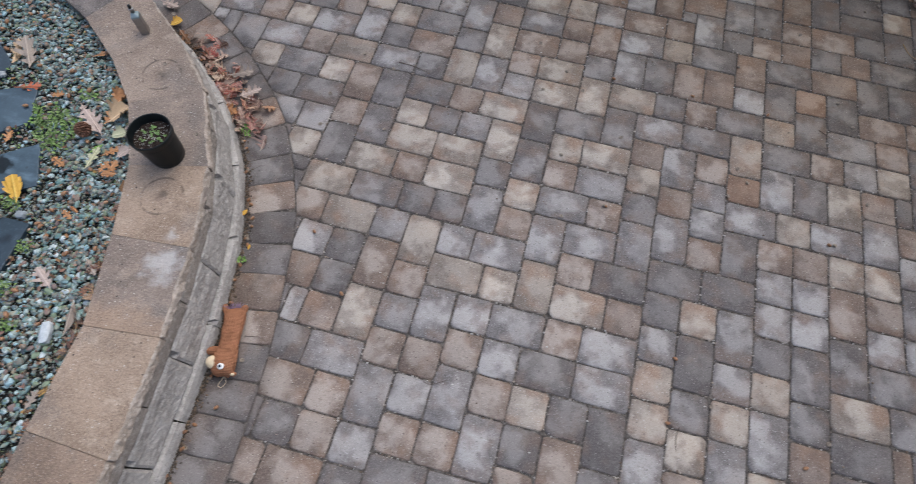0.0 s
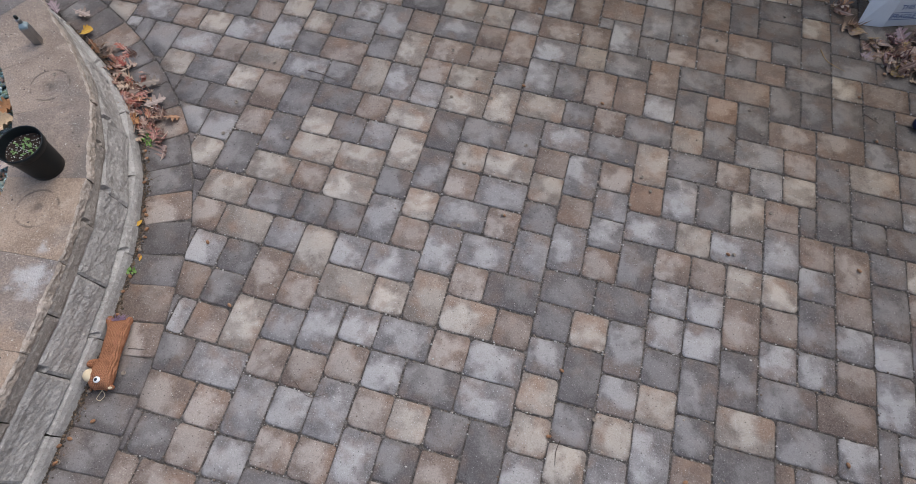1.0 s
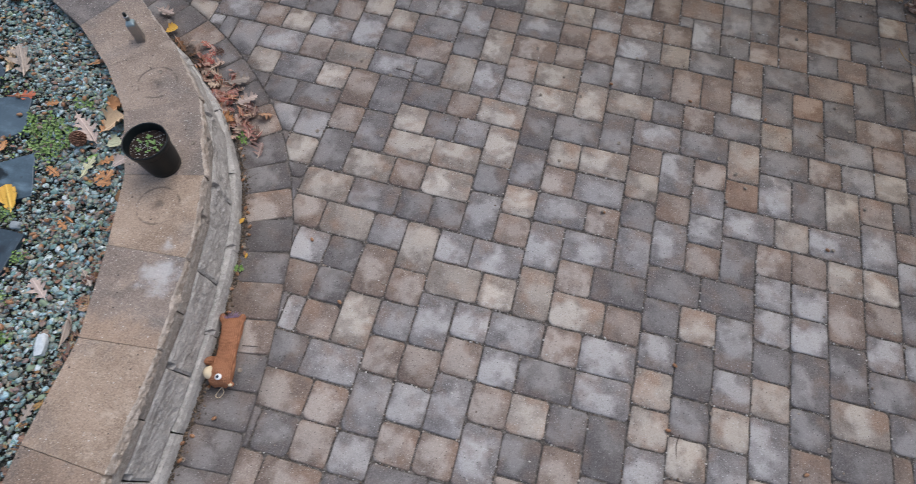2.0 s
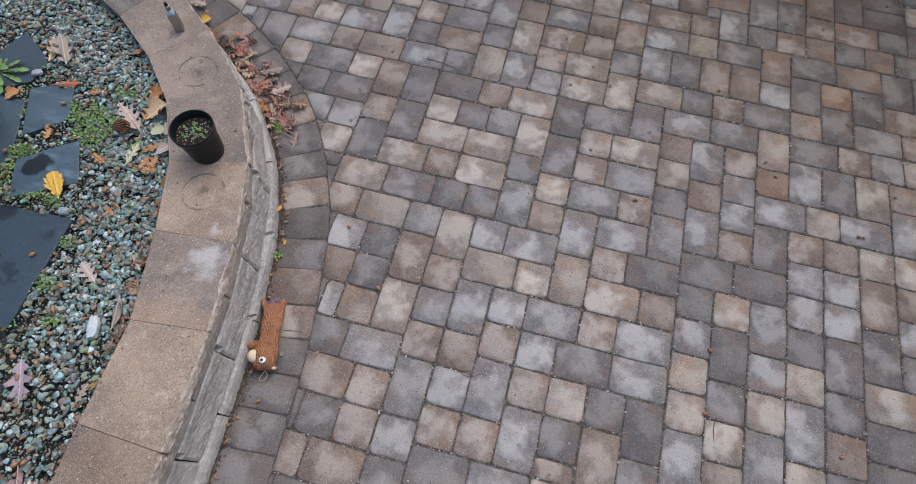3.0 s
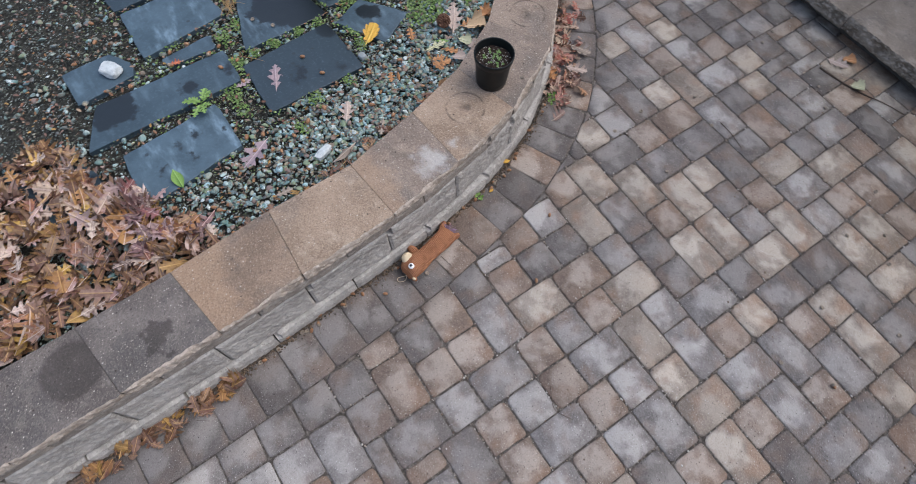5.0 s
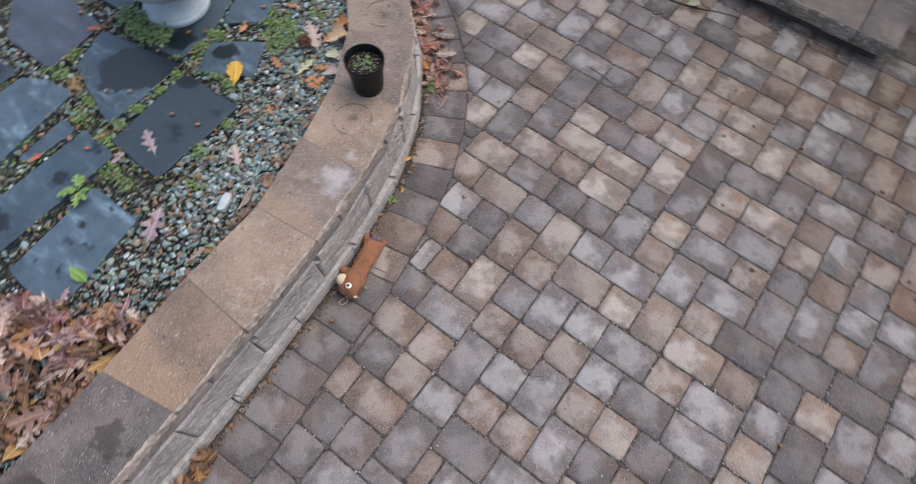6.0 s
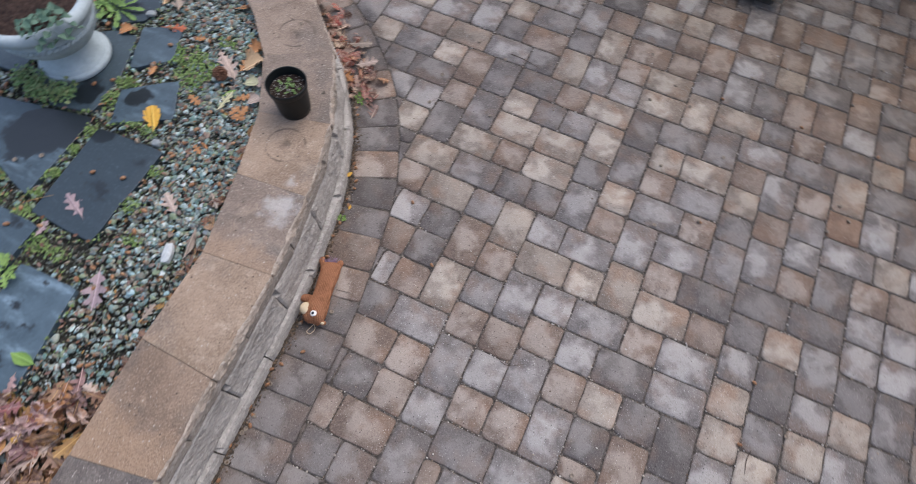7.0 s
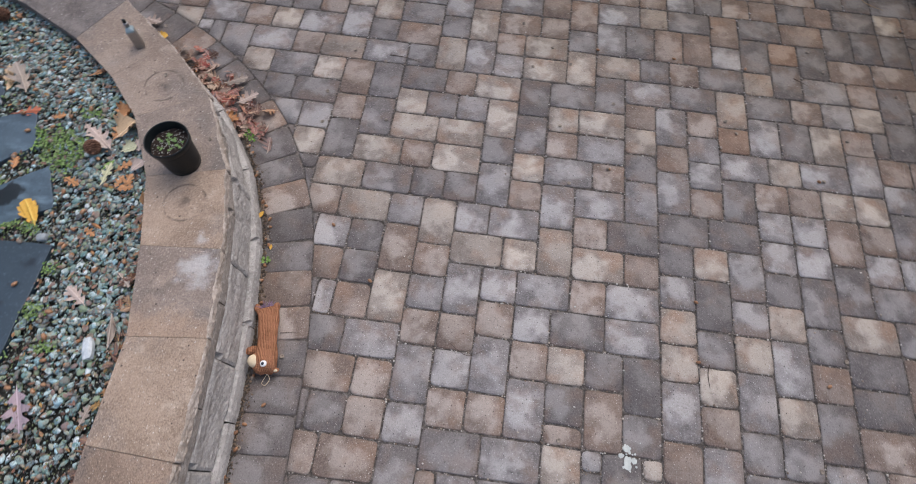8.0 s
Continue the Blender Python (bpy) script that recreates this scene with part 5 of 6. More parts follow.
twig([(-2.075, -0.985), (-2.04, -0.95), (-2.005, -0.92)], 0.0016, "thin dry stalk lying on slate", TOP + 0.002, straw_dry)
twig([(1.772, 1.687), (1.80, 1.62), (1.85, 1.588), (1.896, 1.566)], 0.0018, "thin pale bent twig lying on the pavers", bark=straw_dry)
twig([(-0.774, 0.811), (-0.70, 0.807), (-0.616, 0.790)], 0.0020, "thin straight twig lying on the pavers")
twig([(0.803, -0.60), (0.795, -0.64), (0.800, -0.69)], 0.0020, "short twig lying on the pavers")
twig([(0.02, 1.60), (0.012, 1.52)], 0.0018, "short twig lying on the pavers near the step")
twig([(-0.245, -0.66), (-0.17, -0.70), (-0.10, -0.665)], 0.0014, "thin crooked twig lying on a brown paver")
twig([(-0.74, 1.501), (-0.62, 1.520), (-0.508, 1.553), (-0.40, 1.60), (-0.298, 1.628)], 0.0045, "dark stick lying in front of the step", 0.005)
twig([(-0.935, -0.715), (-0.86, -0.70)], 0.0014, "thin twig on a border paver beside a plush toy")
twig([(1.33, 0.98), (1.40, 0.94)], 0.0016, "short twig lying on the pavers")
twig([(1.98, 1.31), (2.05, 1.27)], 0.0016, "short twig lying on the pavers")
for k in range(26):
    p, t = on_wall(r.uniform(2.3, 4.8), r.uniform(0.05, 0.10))
    a = r.uniform(0, 6.28)
    twig([(p.x, p.y), (p.x + 0.045 * math.cos(a), p.y + 0.045 * math.sin(a))], 0.0007, "dry pine needle at the foot of the wall", 0.002)


# ---- nursery pot on the cap ----
pot = tagged(new("nursery_pot"), "black plastic nursery pot with seedlings, standing on the wall cap", "flower pot")
pot.location = (-1.370, -0.180, CAP_TOP)
bm = lathe([(0.058, 0.0), (0.062, 0.002), (0.066, 0.03), (0.073, 0.125), (0.0735, 0.128), (0.0785, 0.130), (0.0805, 0.150), (0.0815, 0.158), (0.0785, 0.160), (0.0765, 0.156), (0.0745, 0.135), (0.071, 0.122), (0.066, 0.11), (0.001, 0.109)], 48)
part("pot_wall", bm, black_plastic, pot, smooth=True)
bm = bmesh.new()
for k in range(9):
    loft(bm, [circle(0.0715 * (1 - k / 9) + 0.0005, 0.124 + 0.006 * noise.noise((k, 0, 0)), 26)] + [circle(0.0715 * (1 - (k + 1) / 9) + 0.0005, 0.124 + 0.006 * noise.noise((k + 1, 0, 0)), 26)], False, False)
for v in bm.verts:
    v.co.z += 0.005 * noise.noise((v.co.x * 90, v.co.y * 90, 2))
part("potting_soil", bm, potting, pot)


def sprig(parent, count, spread, z, size, material, seed, name="seedling"):
    """Seedlings: little stalks, each with a few leaves."""
    r = random.Random(seed)
    for k in range(count):
        a, d = r.uniform(0, 6.28), spread * math.sqrt(r.random())
        bm = bmesh.new()
        h = size * r.uniform(1.2, 2.4)
        tube(bm, [(0, 0, 0), (0.002, 0.001, h * 0.6), (0.003, 0.0, h)], [0.0012, 0.001, 0.0007], 5)
        for j in range(r.randint(4, 6)):
            pts, quads = leaf_points(size * r.uniform(0.7, 1.2), 1.9, 0.4, r.uniform(-0.3, 0.3), k * 9 + j, OVAL)
            turn = np.array(Matrix.Rotation(6.28 * j / 5 + r.uniform(-0.4, 0.4), 3, "Z"))
            pts = pts @ turn.T + np.array([0.003, 0, h * r.uniform(0.6, 1.0)])
            vs = [bm.verts.new(p) for p in pts]
            for q in quads:
                bm.faces.new([vs[i] for i in q])
        part(name, bm, material, parent, at=Matrix.Translation((d * math.cos(a), d * math.sin(a), z)))


bm = bmesh.new()
r = random.Random(9)
for k in range(150):
    a, d, q = r.uniform(0, 6.28), 0.068 * math.sqrt(r.random()), r.uniform(0.0008, 0.0024)
    ellipsoid(bm, (d * math.cos(a), d * math.sin(a), 0.1275), (q, q, q), 0, 5)
part("perlite", bm, crumb, pot, "pale perlite grains")
sprig(pot, 24, 0.045, 0.120, 0.0066, leaf_weed, 4)

# ---- slim spray bottle on the cap ----
bottle = tagged(new("spray_bottle"), "slim steel spray bottle with a black nozzle on the cap", "bottle")
bottle.location = (-1.768, 0.372, CAP_TOP)
def squared(profile, n=5):
    """A bar of square section with rounded edges; profile: (half side, rounding, height)."""
    rings = []
    for half, rnd, z in profile:
        ring = []
        for k in range(4):
            for j in range(n):
                a = math.pi / 2 * (k + j / (n - 1))
                cx, cy = (half - rnd) * (1 if k in (0, 3) else -1), (half - rnd) * (1 if k < 2 else -1)
                ring.append((cx + rnd * math.cos(a), cy + rnd * math.sin(a), z))
        rings.append(ring)
    bm = bmesh.new()
    loft(bm, rings)
    return bm


part("bottle_body", squared([(0.0165, 0.003, 0.0), (0.0175, 0.003, 0.002), (0.0175, 0.003, 0.086), (0.0168, 0.003, 0.088)]), steel, bottle, "brushed steel body of square section")
part("shoulder", squared([(0.0165, 0.003, 0.088), (0.0172, 0.003, 0.090), (0.0165, 0.004, 0.096), (0.010, 0.009, 0.106), (0.0085, 0.0084, 0.110)]), teal_glass, bottle, "cloudy blue-green plastic shoulder")
part("collar", lathe([(0.0082, 0.110), (0.0095, 0.111), (0.0095, 0.120), (0.0105, 0.1205), (0.0105, 0.128), (0.0085, 0.130)], 24), steel, bottle, "bright steel collar", True)
part("nozzle", lathe([(0.0068, 0.130), (0.0075, 0.131), (0.0070, 0.142), (0.0055, 0.145)], 20), black_plastic, bottle, "black nozzle", True)
bottle.rotation_euler.z = 0.5

# ---- cast planter on a slate ----
urn = tagged(new("planter_urn"), "white cast-stone pedestal planter with mulch, standing on slate", "planter")
urn.location = (-2.401, -0.339, 0.2985)
part("foot", lathe([(0.143, 0.0), (0.149, 0.005), (0.150, 0.020), (0.146, 0.027), (0.140, 0.030), (0.1395, 0.0302), (0.1365, 0.0305), (0.136, 0.031), (0.133, 0.040), (0.126, 0.045), (0.1255, 0.0452), (0.119, 0.0455), (0.1185, 0.046), (0.108, 0.055), (0.090, 0.066), (0.078, 0.082), (0.074, 0.098), (0.080, 0.106)], 56), cast_white, urn, smooth=True)
bm = lathe([(0.078, 0.106), (0.115, 0.118), (0.150, 0.142), (0.174, 0.172), (0.184, 0.196), (0.186, 0.222), (0.184, 0.236), (0.192, 0.252), (0.208, 0.266), (0.222, 0.276), (0.230, 0.292), (0.228, 0.308), (0.218, 0.320), (0.205, 0.323), (0.193, 0.317), (0.186, 0.303), (0.182, 0.285), (0.001, 0.27)], 64)
part("bowl", bm, cast_white, urn, smooth=True)
bm = bmesh.new()
for k in range(52):
    a = 2 * math.pi * k / 52
    ellipsoid(bm, (0.187 * math.cos(a), 0.187 * math.sin(a), 0.212), (0.006, 0.0165, 0.0095), 0, 8, Euler((0.6, 0.0, a)))
part("rope_moulding", bm, cast_white, urn, smooth=True)
bm = lathe([(0.184, 0.288), (0.15, 0.294), (0.12, 0.297), (0.08, 0.299), (0.04, 0.300), (0.001, 0.300)], 40)
for v in bm.verts:
    v.co.z += 0.006 * noise.noise(v.co * 40)
part("planter_mulch", bm, mulch, urn, "dark brown bark mulch")
r = random.Random(77)
for k, (a, far) in enumerate(((-0.45, 0.262), (-0.72, 0.25), (-0.2, 0.245), (2.4, 0.2), (3.4, 0.22))):
    bm = bmesh.new()
    line = [(0.10 * math.cos(a), 0.10 * math.sin(a), 0.296), (0.17 * math.cos(a), 0.17 * math.sin(a), 0.365), (0.9 * far * math.cos(a), 0.9 * far * math.sin(a), 0.36), (far * math.cos(a + 0.1), far * math.sin(a + 0.1), 0.29)]
    tube(bm, line, [0.002, 0.0018, 0.0014, 0.001], 5)
    stem = part("trailing_stem", bm, leaf_blue, urn, smooth=True)
    for j in range(14):
        p = spline(line, 0.4 + 2.55 * j / 13)
        pts, tri = leaf_points(r.uniform(0.028, 0.044), 2.0, 0.3, 0.1, k * 20 + j, OVAL)
        turn = np.array(Euler((r.uniform(-0.5, 0.5), r.uniform(-0.2, 0.5), a + (1 if j % 2 else -1) * r.uniform(0.6, 1.4))).to_matrix())
        data = bpy.data.meshes.new("leaf")
        data.from_pydata((pts @ turn.T + np.array(p)).tolist(), [], tri.tolist())
        data.materials.append(leaf_blue)
        part("leaf", data, None, stem)


# ---- plush toy at the foot of the wall: one plain mesh ----
def knit_material(name, a, b):
    """Rows of stitches along the body, worn and matted in places."""
    k = Nodes(name, 0.95, spec=0.1)
    at = k.where(False)
    rib = k.add("TexWave", Vector=at, Scale=52.0, Distortion=3.4, Detail=2.0).outputs["Fac"]
    rows = k.add("TexWave", Vector=at, Scale=58.0, Distortion=3.0, Detail=2.0)
    rows.bands_direction = "Y"
    knot = k.math("MULTIPLY", rib, k.math("ADD", k.math("MULTIPLY", rows.outputs["Fac"], 0.6), 0.4))
    worn = k.noise(at, 26.0, 4.0, 0.6)
    k.bump(k.math("ADD", knot, k.math("MULTIPLY", k.noise(at, 260.0, 3.0), 0.5)), 0.9, 0.006)
    body = k.mix(k.math("ADD", k.math("MULTIPLY", knot, 0.8), k.math("MULTIPLY", worn, 0.3), True), a, b)
    return k.done(k.mix(k.math("MULTIPLY", k.step(worn, 0.52, 0.34), 0.45), body, tuple(0.6 * v for v in a)))


knit = knit_material("orange_knit", (0.36, 0.16, 0.085), (0.56, 0.275, 0.155))
cream = plain("cream_felt", [(0.62, 0.50, 0.33), (0.74, 0.63, 0.45)], 60.0, 0.95, 0.4, 0.002)
eye_white = plain("white_felt", [(0.7, 0.7, 0.7), (0.8, 0.8, 0.8)], 60.0, 0.6, 0.1, 0.001)
eye_dark = plain("dark_eye", [(0.02, 0.03, 0.05), (0.03, 0.04, 0.06)], 60.0, 0.3, 0.05, 0.001)
lilac = plain("lilac_yarn", [(0.20, 0.13, 0.20), (0.34, 0.25, 0.34)], 80.0, 0.95, 0.6, 0.003)


bm = bmesh.new()
# stations along the body: (across, along, height, half width, half height)
STATIONS = [(-0.006, 0.137, 0.026, 0.040, 0.015), (-0.004, 0.128, 0.030, 0.043, 0.021), (0.002, 0.105, 0.034, 0.040, 0.026), (0.005, 0.078, 0.036, 0.038, 0.028), (0.003, 0.045, 0.036, 0.036, 0.028), (0.001, 0.015, 0.036, 0.035, 0.027), (0.000, -0.010, 0.036, 0.034, 0.027), (-0.001, -0.034, 0.038, 0.037, 0.029), (-0.004, -0.058, 0.041, 0.043, 0.033), (-0.007, -0.082, 0.043, 0.046, 0.036), (-0.006, -0.104, 0.041, 0.043, 0.034), (-0.004, -0.121, 0.037, 0.034, 0.027), (-0.002, -0.132, 0.033, 0.018, 0.015)]
rings = []
for i, (x, y, z, w, tall) in enumerate(STATIONS):
    ring = []
    for j in range(32):
        a = 2 * math.pi * j / 32
        soft = 1 + 0.06 * noise.noise((2.2 * math.cos(a), 2.2 * math.sin(a), 30 * y)) + 0.03 * noise.noise((5 * math.cos(a), 5 * math.sin(a), 90 * y + 4))
        ring.append((x + w * soft * math.copysign(abs(math.cos(a)) ** 0.85, math.cos(a)), y + 0.004 * math.sin(2 * a + i), max(0.003, z + tall * soft * math.sin(a))))
    rings.append(ring)
loft(bm, rings[::-1])
ellipsoid(bm, (-0.056, -0.030, 0.024), (0.029, 0.018, 0.017), 0, turn=Euler((0, 0.1, 0.15)))
ellipsoid(bm, (0.006, -0.030, 0.061), (0.022, 0.012, 0.007), 0, turn=Euler((0, 0, -0.4)))
ellipsoid(bm, (-0.040, 0.140, 0.028), (0.013, 0.021, 0.016), 0, turn=Euler((0, 0, 0.2)))
ellipsoid(bm, (0.031, 0.138, 0.028), (0.013, 0.020, 0.016), 0, turn=Euler((0, 0, -0.25)))
ellipsoid(bm, (-0.040, -0.082, 0.058), (0.023, 0.026, 0.022), 1, turn=Euler((0, -0.3, 0.3)))
ellipsoid(bm, (0.032, -0.122, 0.034), (0.013, 0.010, 0.010), 0)
ellipsoid(bm, (0.033, -0.125, 0.041), (0.008, 0.006, 0.005), 1)
ellipsoid(bm, (-0.001, -0.100, 0.0745), (0.0125, 0.0135, 0.006), 2)
ellipsoid(bm, (-0.002, -0.101, 0.0795), (0.0055, 0.006, 0.0025), 3)
rr = random.Random(4)
for k in range(60):
    a = rr.uniform(0.2, 2.9)
    p = Vector((-0.004 + rr.uniform(-0.018, 0.018), 0.136, 0.028))
    q = p + Vector((math.cos(a), math.sin(a), rr.uniform(-0.3, 0.6))) * rr.uniform(0.014, 0.034)
    tube(bm, [p, p.lerp(q, 0.5) + Vector((rr.uniform(-0.004, 0.004), 0, 0.004)), q], [0.0014, 0.0012, 0.0008], 4, 4)
loop = [(0.000, -0.132, 0.03), (0.004, -0.148, 0.012), (-0.012, -0.168, 0.005), (-0.026, -0.160, 0.006), (-0.010, -0.140, 0.018), (-0.002, -0.132, 0.026)]
tube(bm, [spline(loop, t * 0.25) for t in range(21)], [0.0012] * 21, 5, 1)
thing("plush_toy", bm, (knit, cream, eye_white, eye_dark, lilac), "orange knitted plush dog toy lying against the wall foot", "plush toy", smooth=True, at=Matrix.Translation((-0.965, -0.760, 0.0)) @ Matrix.Rotation(radians(15), 4, "Z") @ Matrix.Diagonal((1.06, 1.0, 1.05, 1)))

# ---- low stone step beyond the patio ----
# base coloured dark to paint in the shade below the overhanging slabs
step_shade = plain("step_base", [(0.06, 0.055, 0.05), (0.11, 0.10, 0.09)], 8.0, 0.95, 0.6, 0.006)
cap_step = cap_material("step_tan", (0.22, 0.185, 0.15), (0.32, 0.27, 0.222), (0.39, 0.335, 0.28))
step = tagged(new("stone_step"), "low step of tan concrete slabs with rough broken front edges", "step")
bm = bmesh.new()
loft(bm, [[(-2.2, 1.80, z), (0.40, 1.80, z), (0.40, 2.9, z), (-2.2, 2.9, z)] for z in (-0.01, 0.0545)])
part("step_base", bm, step_shade, step, "recessed base, coloured dark for the shade under the slabs")
for k, (x0, x1) in enumerate(((-2.2, -1.45), (-1.448, -0.85), (-0.848, -0.36), (-0.358, 0.236), (0.239, 0.44))):
    y0 = 1.738 + 0.02 * (x1 + 0.4)
    bm = rough_block(((x0, y0), (x1, y0 + 0.004), (x1 - 0.004, 2.06), (x0 + 0.002, 2.06)), 0.055, 0.131, 40 + 9 * k, 0.013, 0.008, 0.009, front=1)
    at = set_down(bm)
    part("step_slab", bm, (cap_step, broken_tan), step, at=at)
for k, (x0, x1) in enumerate(((-2.2, -1.2), (-1.197, -0.3), (-0.297, 0.44))):
    bm = rough_block(((x0, 2.064), (x1, 2.064), (x1 - 0.002, 2.9), (x0 + 0.002, 2.9)), 0.065, 0.127, 80 + 9 * k, 0.002, 0.004, 0.03)
    at = set_down(bm)
    part("step_slab", bm, cap_step, step, at=at)

# ---- carton among the leaves ----
carton_white = plain("carton_white", [(0.74, 0.77, 0.80), (0.82, 0.85, 0.88)], 5.0, 0.6, 0.1, 0.001)
carton_tan = plain("carton_inside", [(0.42, 0.33, 0.22), (0.52, 0.42, 0.30)], 12.0, 0.8, 0.1, 0.001)
print_blue = plain("blue_print", [(0.03, 0.09, 0.26), (0.05, 0.12, 0.32)], 30.0, 0.6, 0.05, 0.001)
carton = tagged(new("cardboard_carton"), "white cardboard carton with blue print, lying among dead leaves", "carton")
carton.matrix_world = Matrix.Translation((2.105, 1.955, 0.0)) @ Matrix.Rotation(radians(20), 4, "Z")


def panel(corners, thick, name, material, parent):
    """A flat board with thickness from four corners."""
    a, b, c, d = (Vector(p) for p in corners)
    inward = (b - a).cross(d - a).normalized() * -thick
    bm = bmesh.new()
    loft(bm, [[p + inward for p in (a, b, c, d)], [a, b, c, d]])
    bmesh.ops.recalc_face_normals(bm, faces=bm.faces)
    return part(name, bm, material, parent)


front = panel([(0.0, 0.0, 0.0), (0.42, 0.0, 0.0), (0.42, 0.05, 0.26), (0.0, 0.05, 0.26)], 0.004, "carton_side", carton_white, carton)
panel([(-0.003, 0.42, 0.0), (-0.003, 0.0, 0.0), (-0.003, 0.05, 0.26), (-0.003, 0.42, 0.26)], 0.004, "carton_side", carton_white, carton)
panel([(0.42, 0.004, 0.0), (0.42, 0.42, 0.0), (0.42, 0.42, 0.26), (0.42, 0.054, 0.26)], 0.004, "carton_side", carton_white, carton)
panel([(0.0, 0.054, 0.262), (0.42, 0.054, 0.262), (0.42, 0.40, 0.262), (0.0, 0.40, 0.262)], 0.004, "carton_top", carton_white, carton)
panel([(0.0, 0.05, 0.266), (0.0, 0.30, 0.266), (-0.10, 0.28, 0.20), (-0.10, 0.07, 0.20)], 0.004, "carton_flap", carton_tan, carton)
slope = math.atan2(0.26, 0.05)


def lettering(text, size, x, up, parent):
    curve = bpy.data.curves.new("lettering", "FONT")
    curve.body, curve.size, curve.extrude = text, size, 0.0004
    ob = new("lettering", curve)
    data = bpy.data.meshes.new_from_object(ob)
    bpy.data.objects.remove(ob)
    data.materials.append(print_blue)
    made = part("lettering", data, None, parent, "blue printed lettering")
    made.matrix_basis = Matrix.Translation((x, up * math.cos(slope) - 0.0012, up * math.sin(slope))) @ Matrix.Rotation(slope, 4, "X")
    return made


lettering("FRAGILE", 0.036, 0.008, 0.048, front)
lettering("THIS SIDE", 0.036, 0.03, 0.10, front)
bm = bmesh.new()
for x0, y0, x1, y1 in ((0.002, 0.04, 0.38, 0.0422), (0.002, 0.080, 0.38, 0.0822), (0.002, 0.04, 0.0042, 0.0822)):
    loft(bm, [[(x0, y0, z), (x1, y0, z), (x1, y1, z), (x0, y1, z)] for z in (0.0, 0.0008)])
part("print_frame", bm, print_blue, front, at=Matrix.Translation((0, -0.001, 0)) @ Matrix.Rotation(slope, 4, "X"))
bm = bmesh.new()
for x0, y0, x1, y1 in ((0, 0, 0.05, 0.004), (0, 0.066, 0.05, 0.07), (0, 0, 0.004, 0.07), (0.046, 0, 0.05, 0.07), (0.012, 0.02, 0.038, 0.024), (0.012, 0.032, 0.038, 0.036), (0.012, 0.044, 0.038, 0.048)):
    loft(bm, [[(x0, y0, z), (x1, y0, z), (x1, y1, z), (x0, y1, z)] for z in (0.0, 0.0008)])
low, side, high = Vector((-0.135, 0.025, 0.0)), Vector((-0.004, -0.004, 0.0)), Vector((-0.135, 0.09, 0.21))
flap = panel([low, side, (-0.004, 0.048, 0.25), high], 0.004, "carton_flap", carton_white, carton)
u = (side - low).normalized()
w = u.cross(high - low).normalized()
mark = Matrix((u, w.cross(u), w)).transposed().to_4x4()
mark.translation = low + u * 0.04 + w.cross(u) * 0.06 + w * 0.0015
part("handling_mark", bm, print_blue, flap, at=mark)

# ---- dark blue object of unknown kind, built as a sphere; lime splash ----
navy = plain("object_blue", [(0.008, 0.012, 0.035), (0.015, 0.02, 0.06)], 9.0, 0.5, 0.05, 0.001)
bm = bmesh.new()
ellipsoid(bm, (0, 0, 0), (0.034, 0.034, 0.034), 0, 20)
thing("rubber_ball", bm, navy, "small dark blue rounded object of unknown kind on the pavers", "ball", smooth=True, at=Matrix.Translation((2.228, 1.296, 0.034)))

lime = plain("lime_splash", [(0.42, 0.45, 0.42), (0.58, 0.60, 0.56)], 50.0, 0.9, 0.4, 0.002)
bm = bmesh.new()
rr = random.Random(6)
for k in range(26):
    x, y = (rr.gauss(0.0, 0.016), rr.gauss(0.0, 0.022)) if k else (0, 0)
    rad = rr.uniform(0.002, 0.006) if k > 4 else rr.uniform(0.008, 0.016)
    if k == 1:
        x, y, rad = -0.026, 0.012, 0.009
    loft(bm, [[(x + s * rad * (1 + 0.35 * noise.noise((k, 2 * math.cos(a), 2 * math.sin(a)))) * math.cos(a), y + s * rad * (1 + 0.35 * noise.noise((k, 2 * math.cos(a), 2 * math.sin(a)))) * math.sin(a), z) for a in (2 * math.pi * i / 14 for i in range(14))] for s, z in ((1, -0.001), (0.94, 0.0012 + 0.00006 * k))])
thing("lime_splash", bm, lime, "chalky white splash dried on the pavers", "stain", kind="stuff", at=Matrix.Translation((0.477, -1.004, 0.0005)))

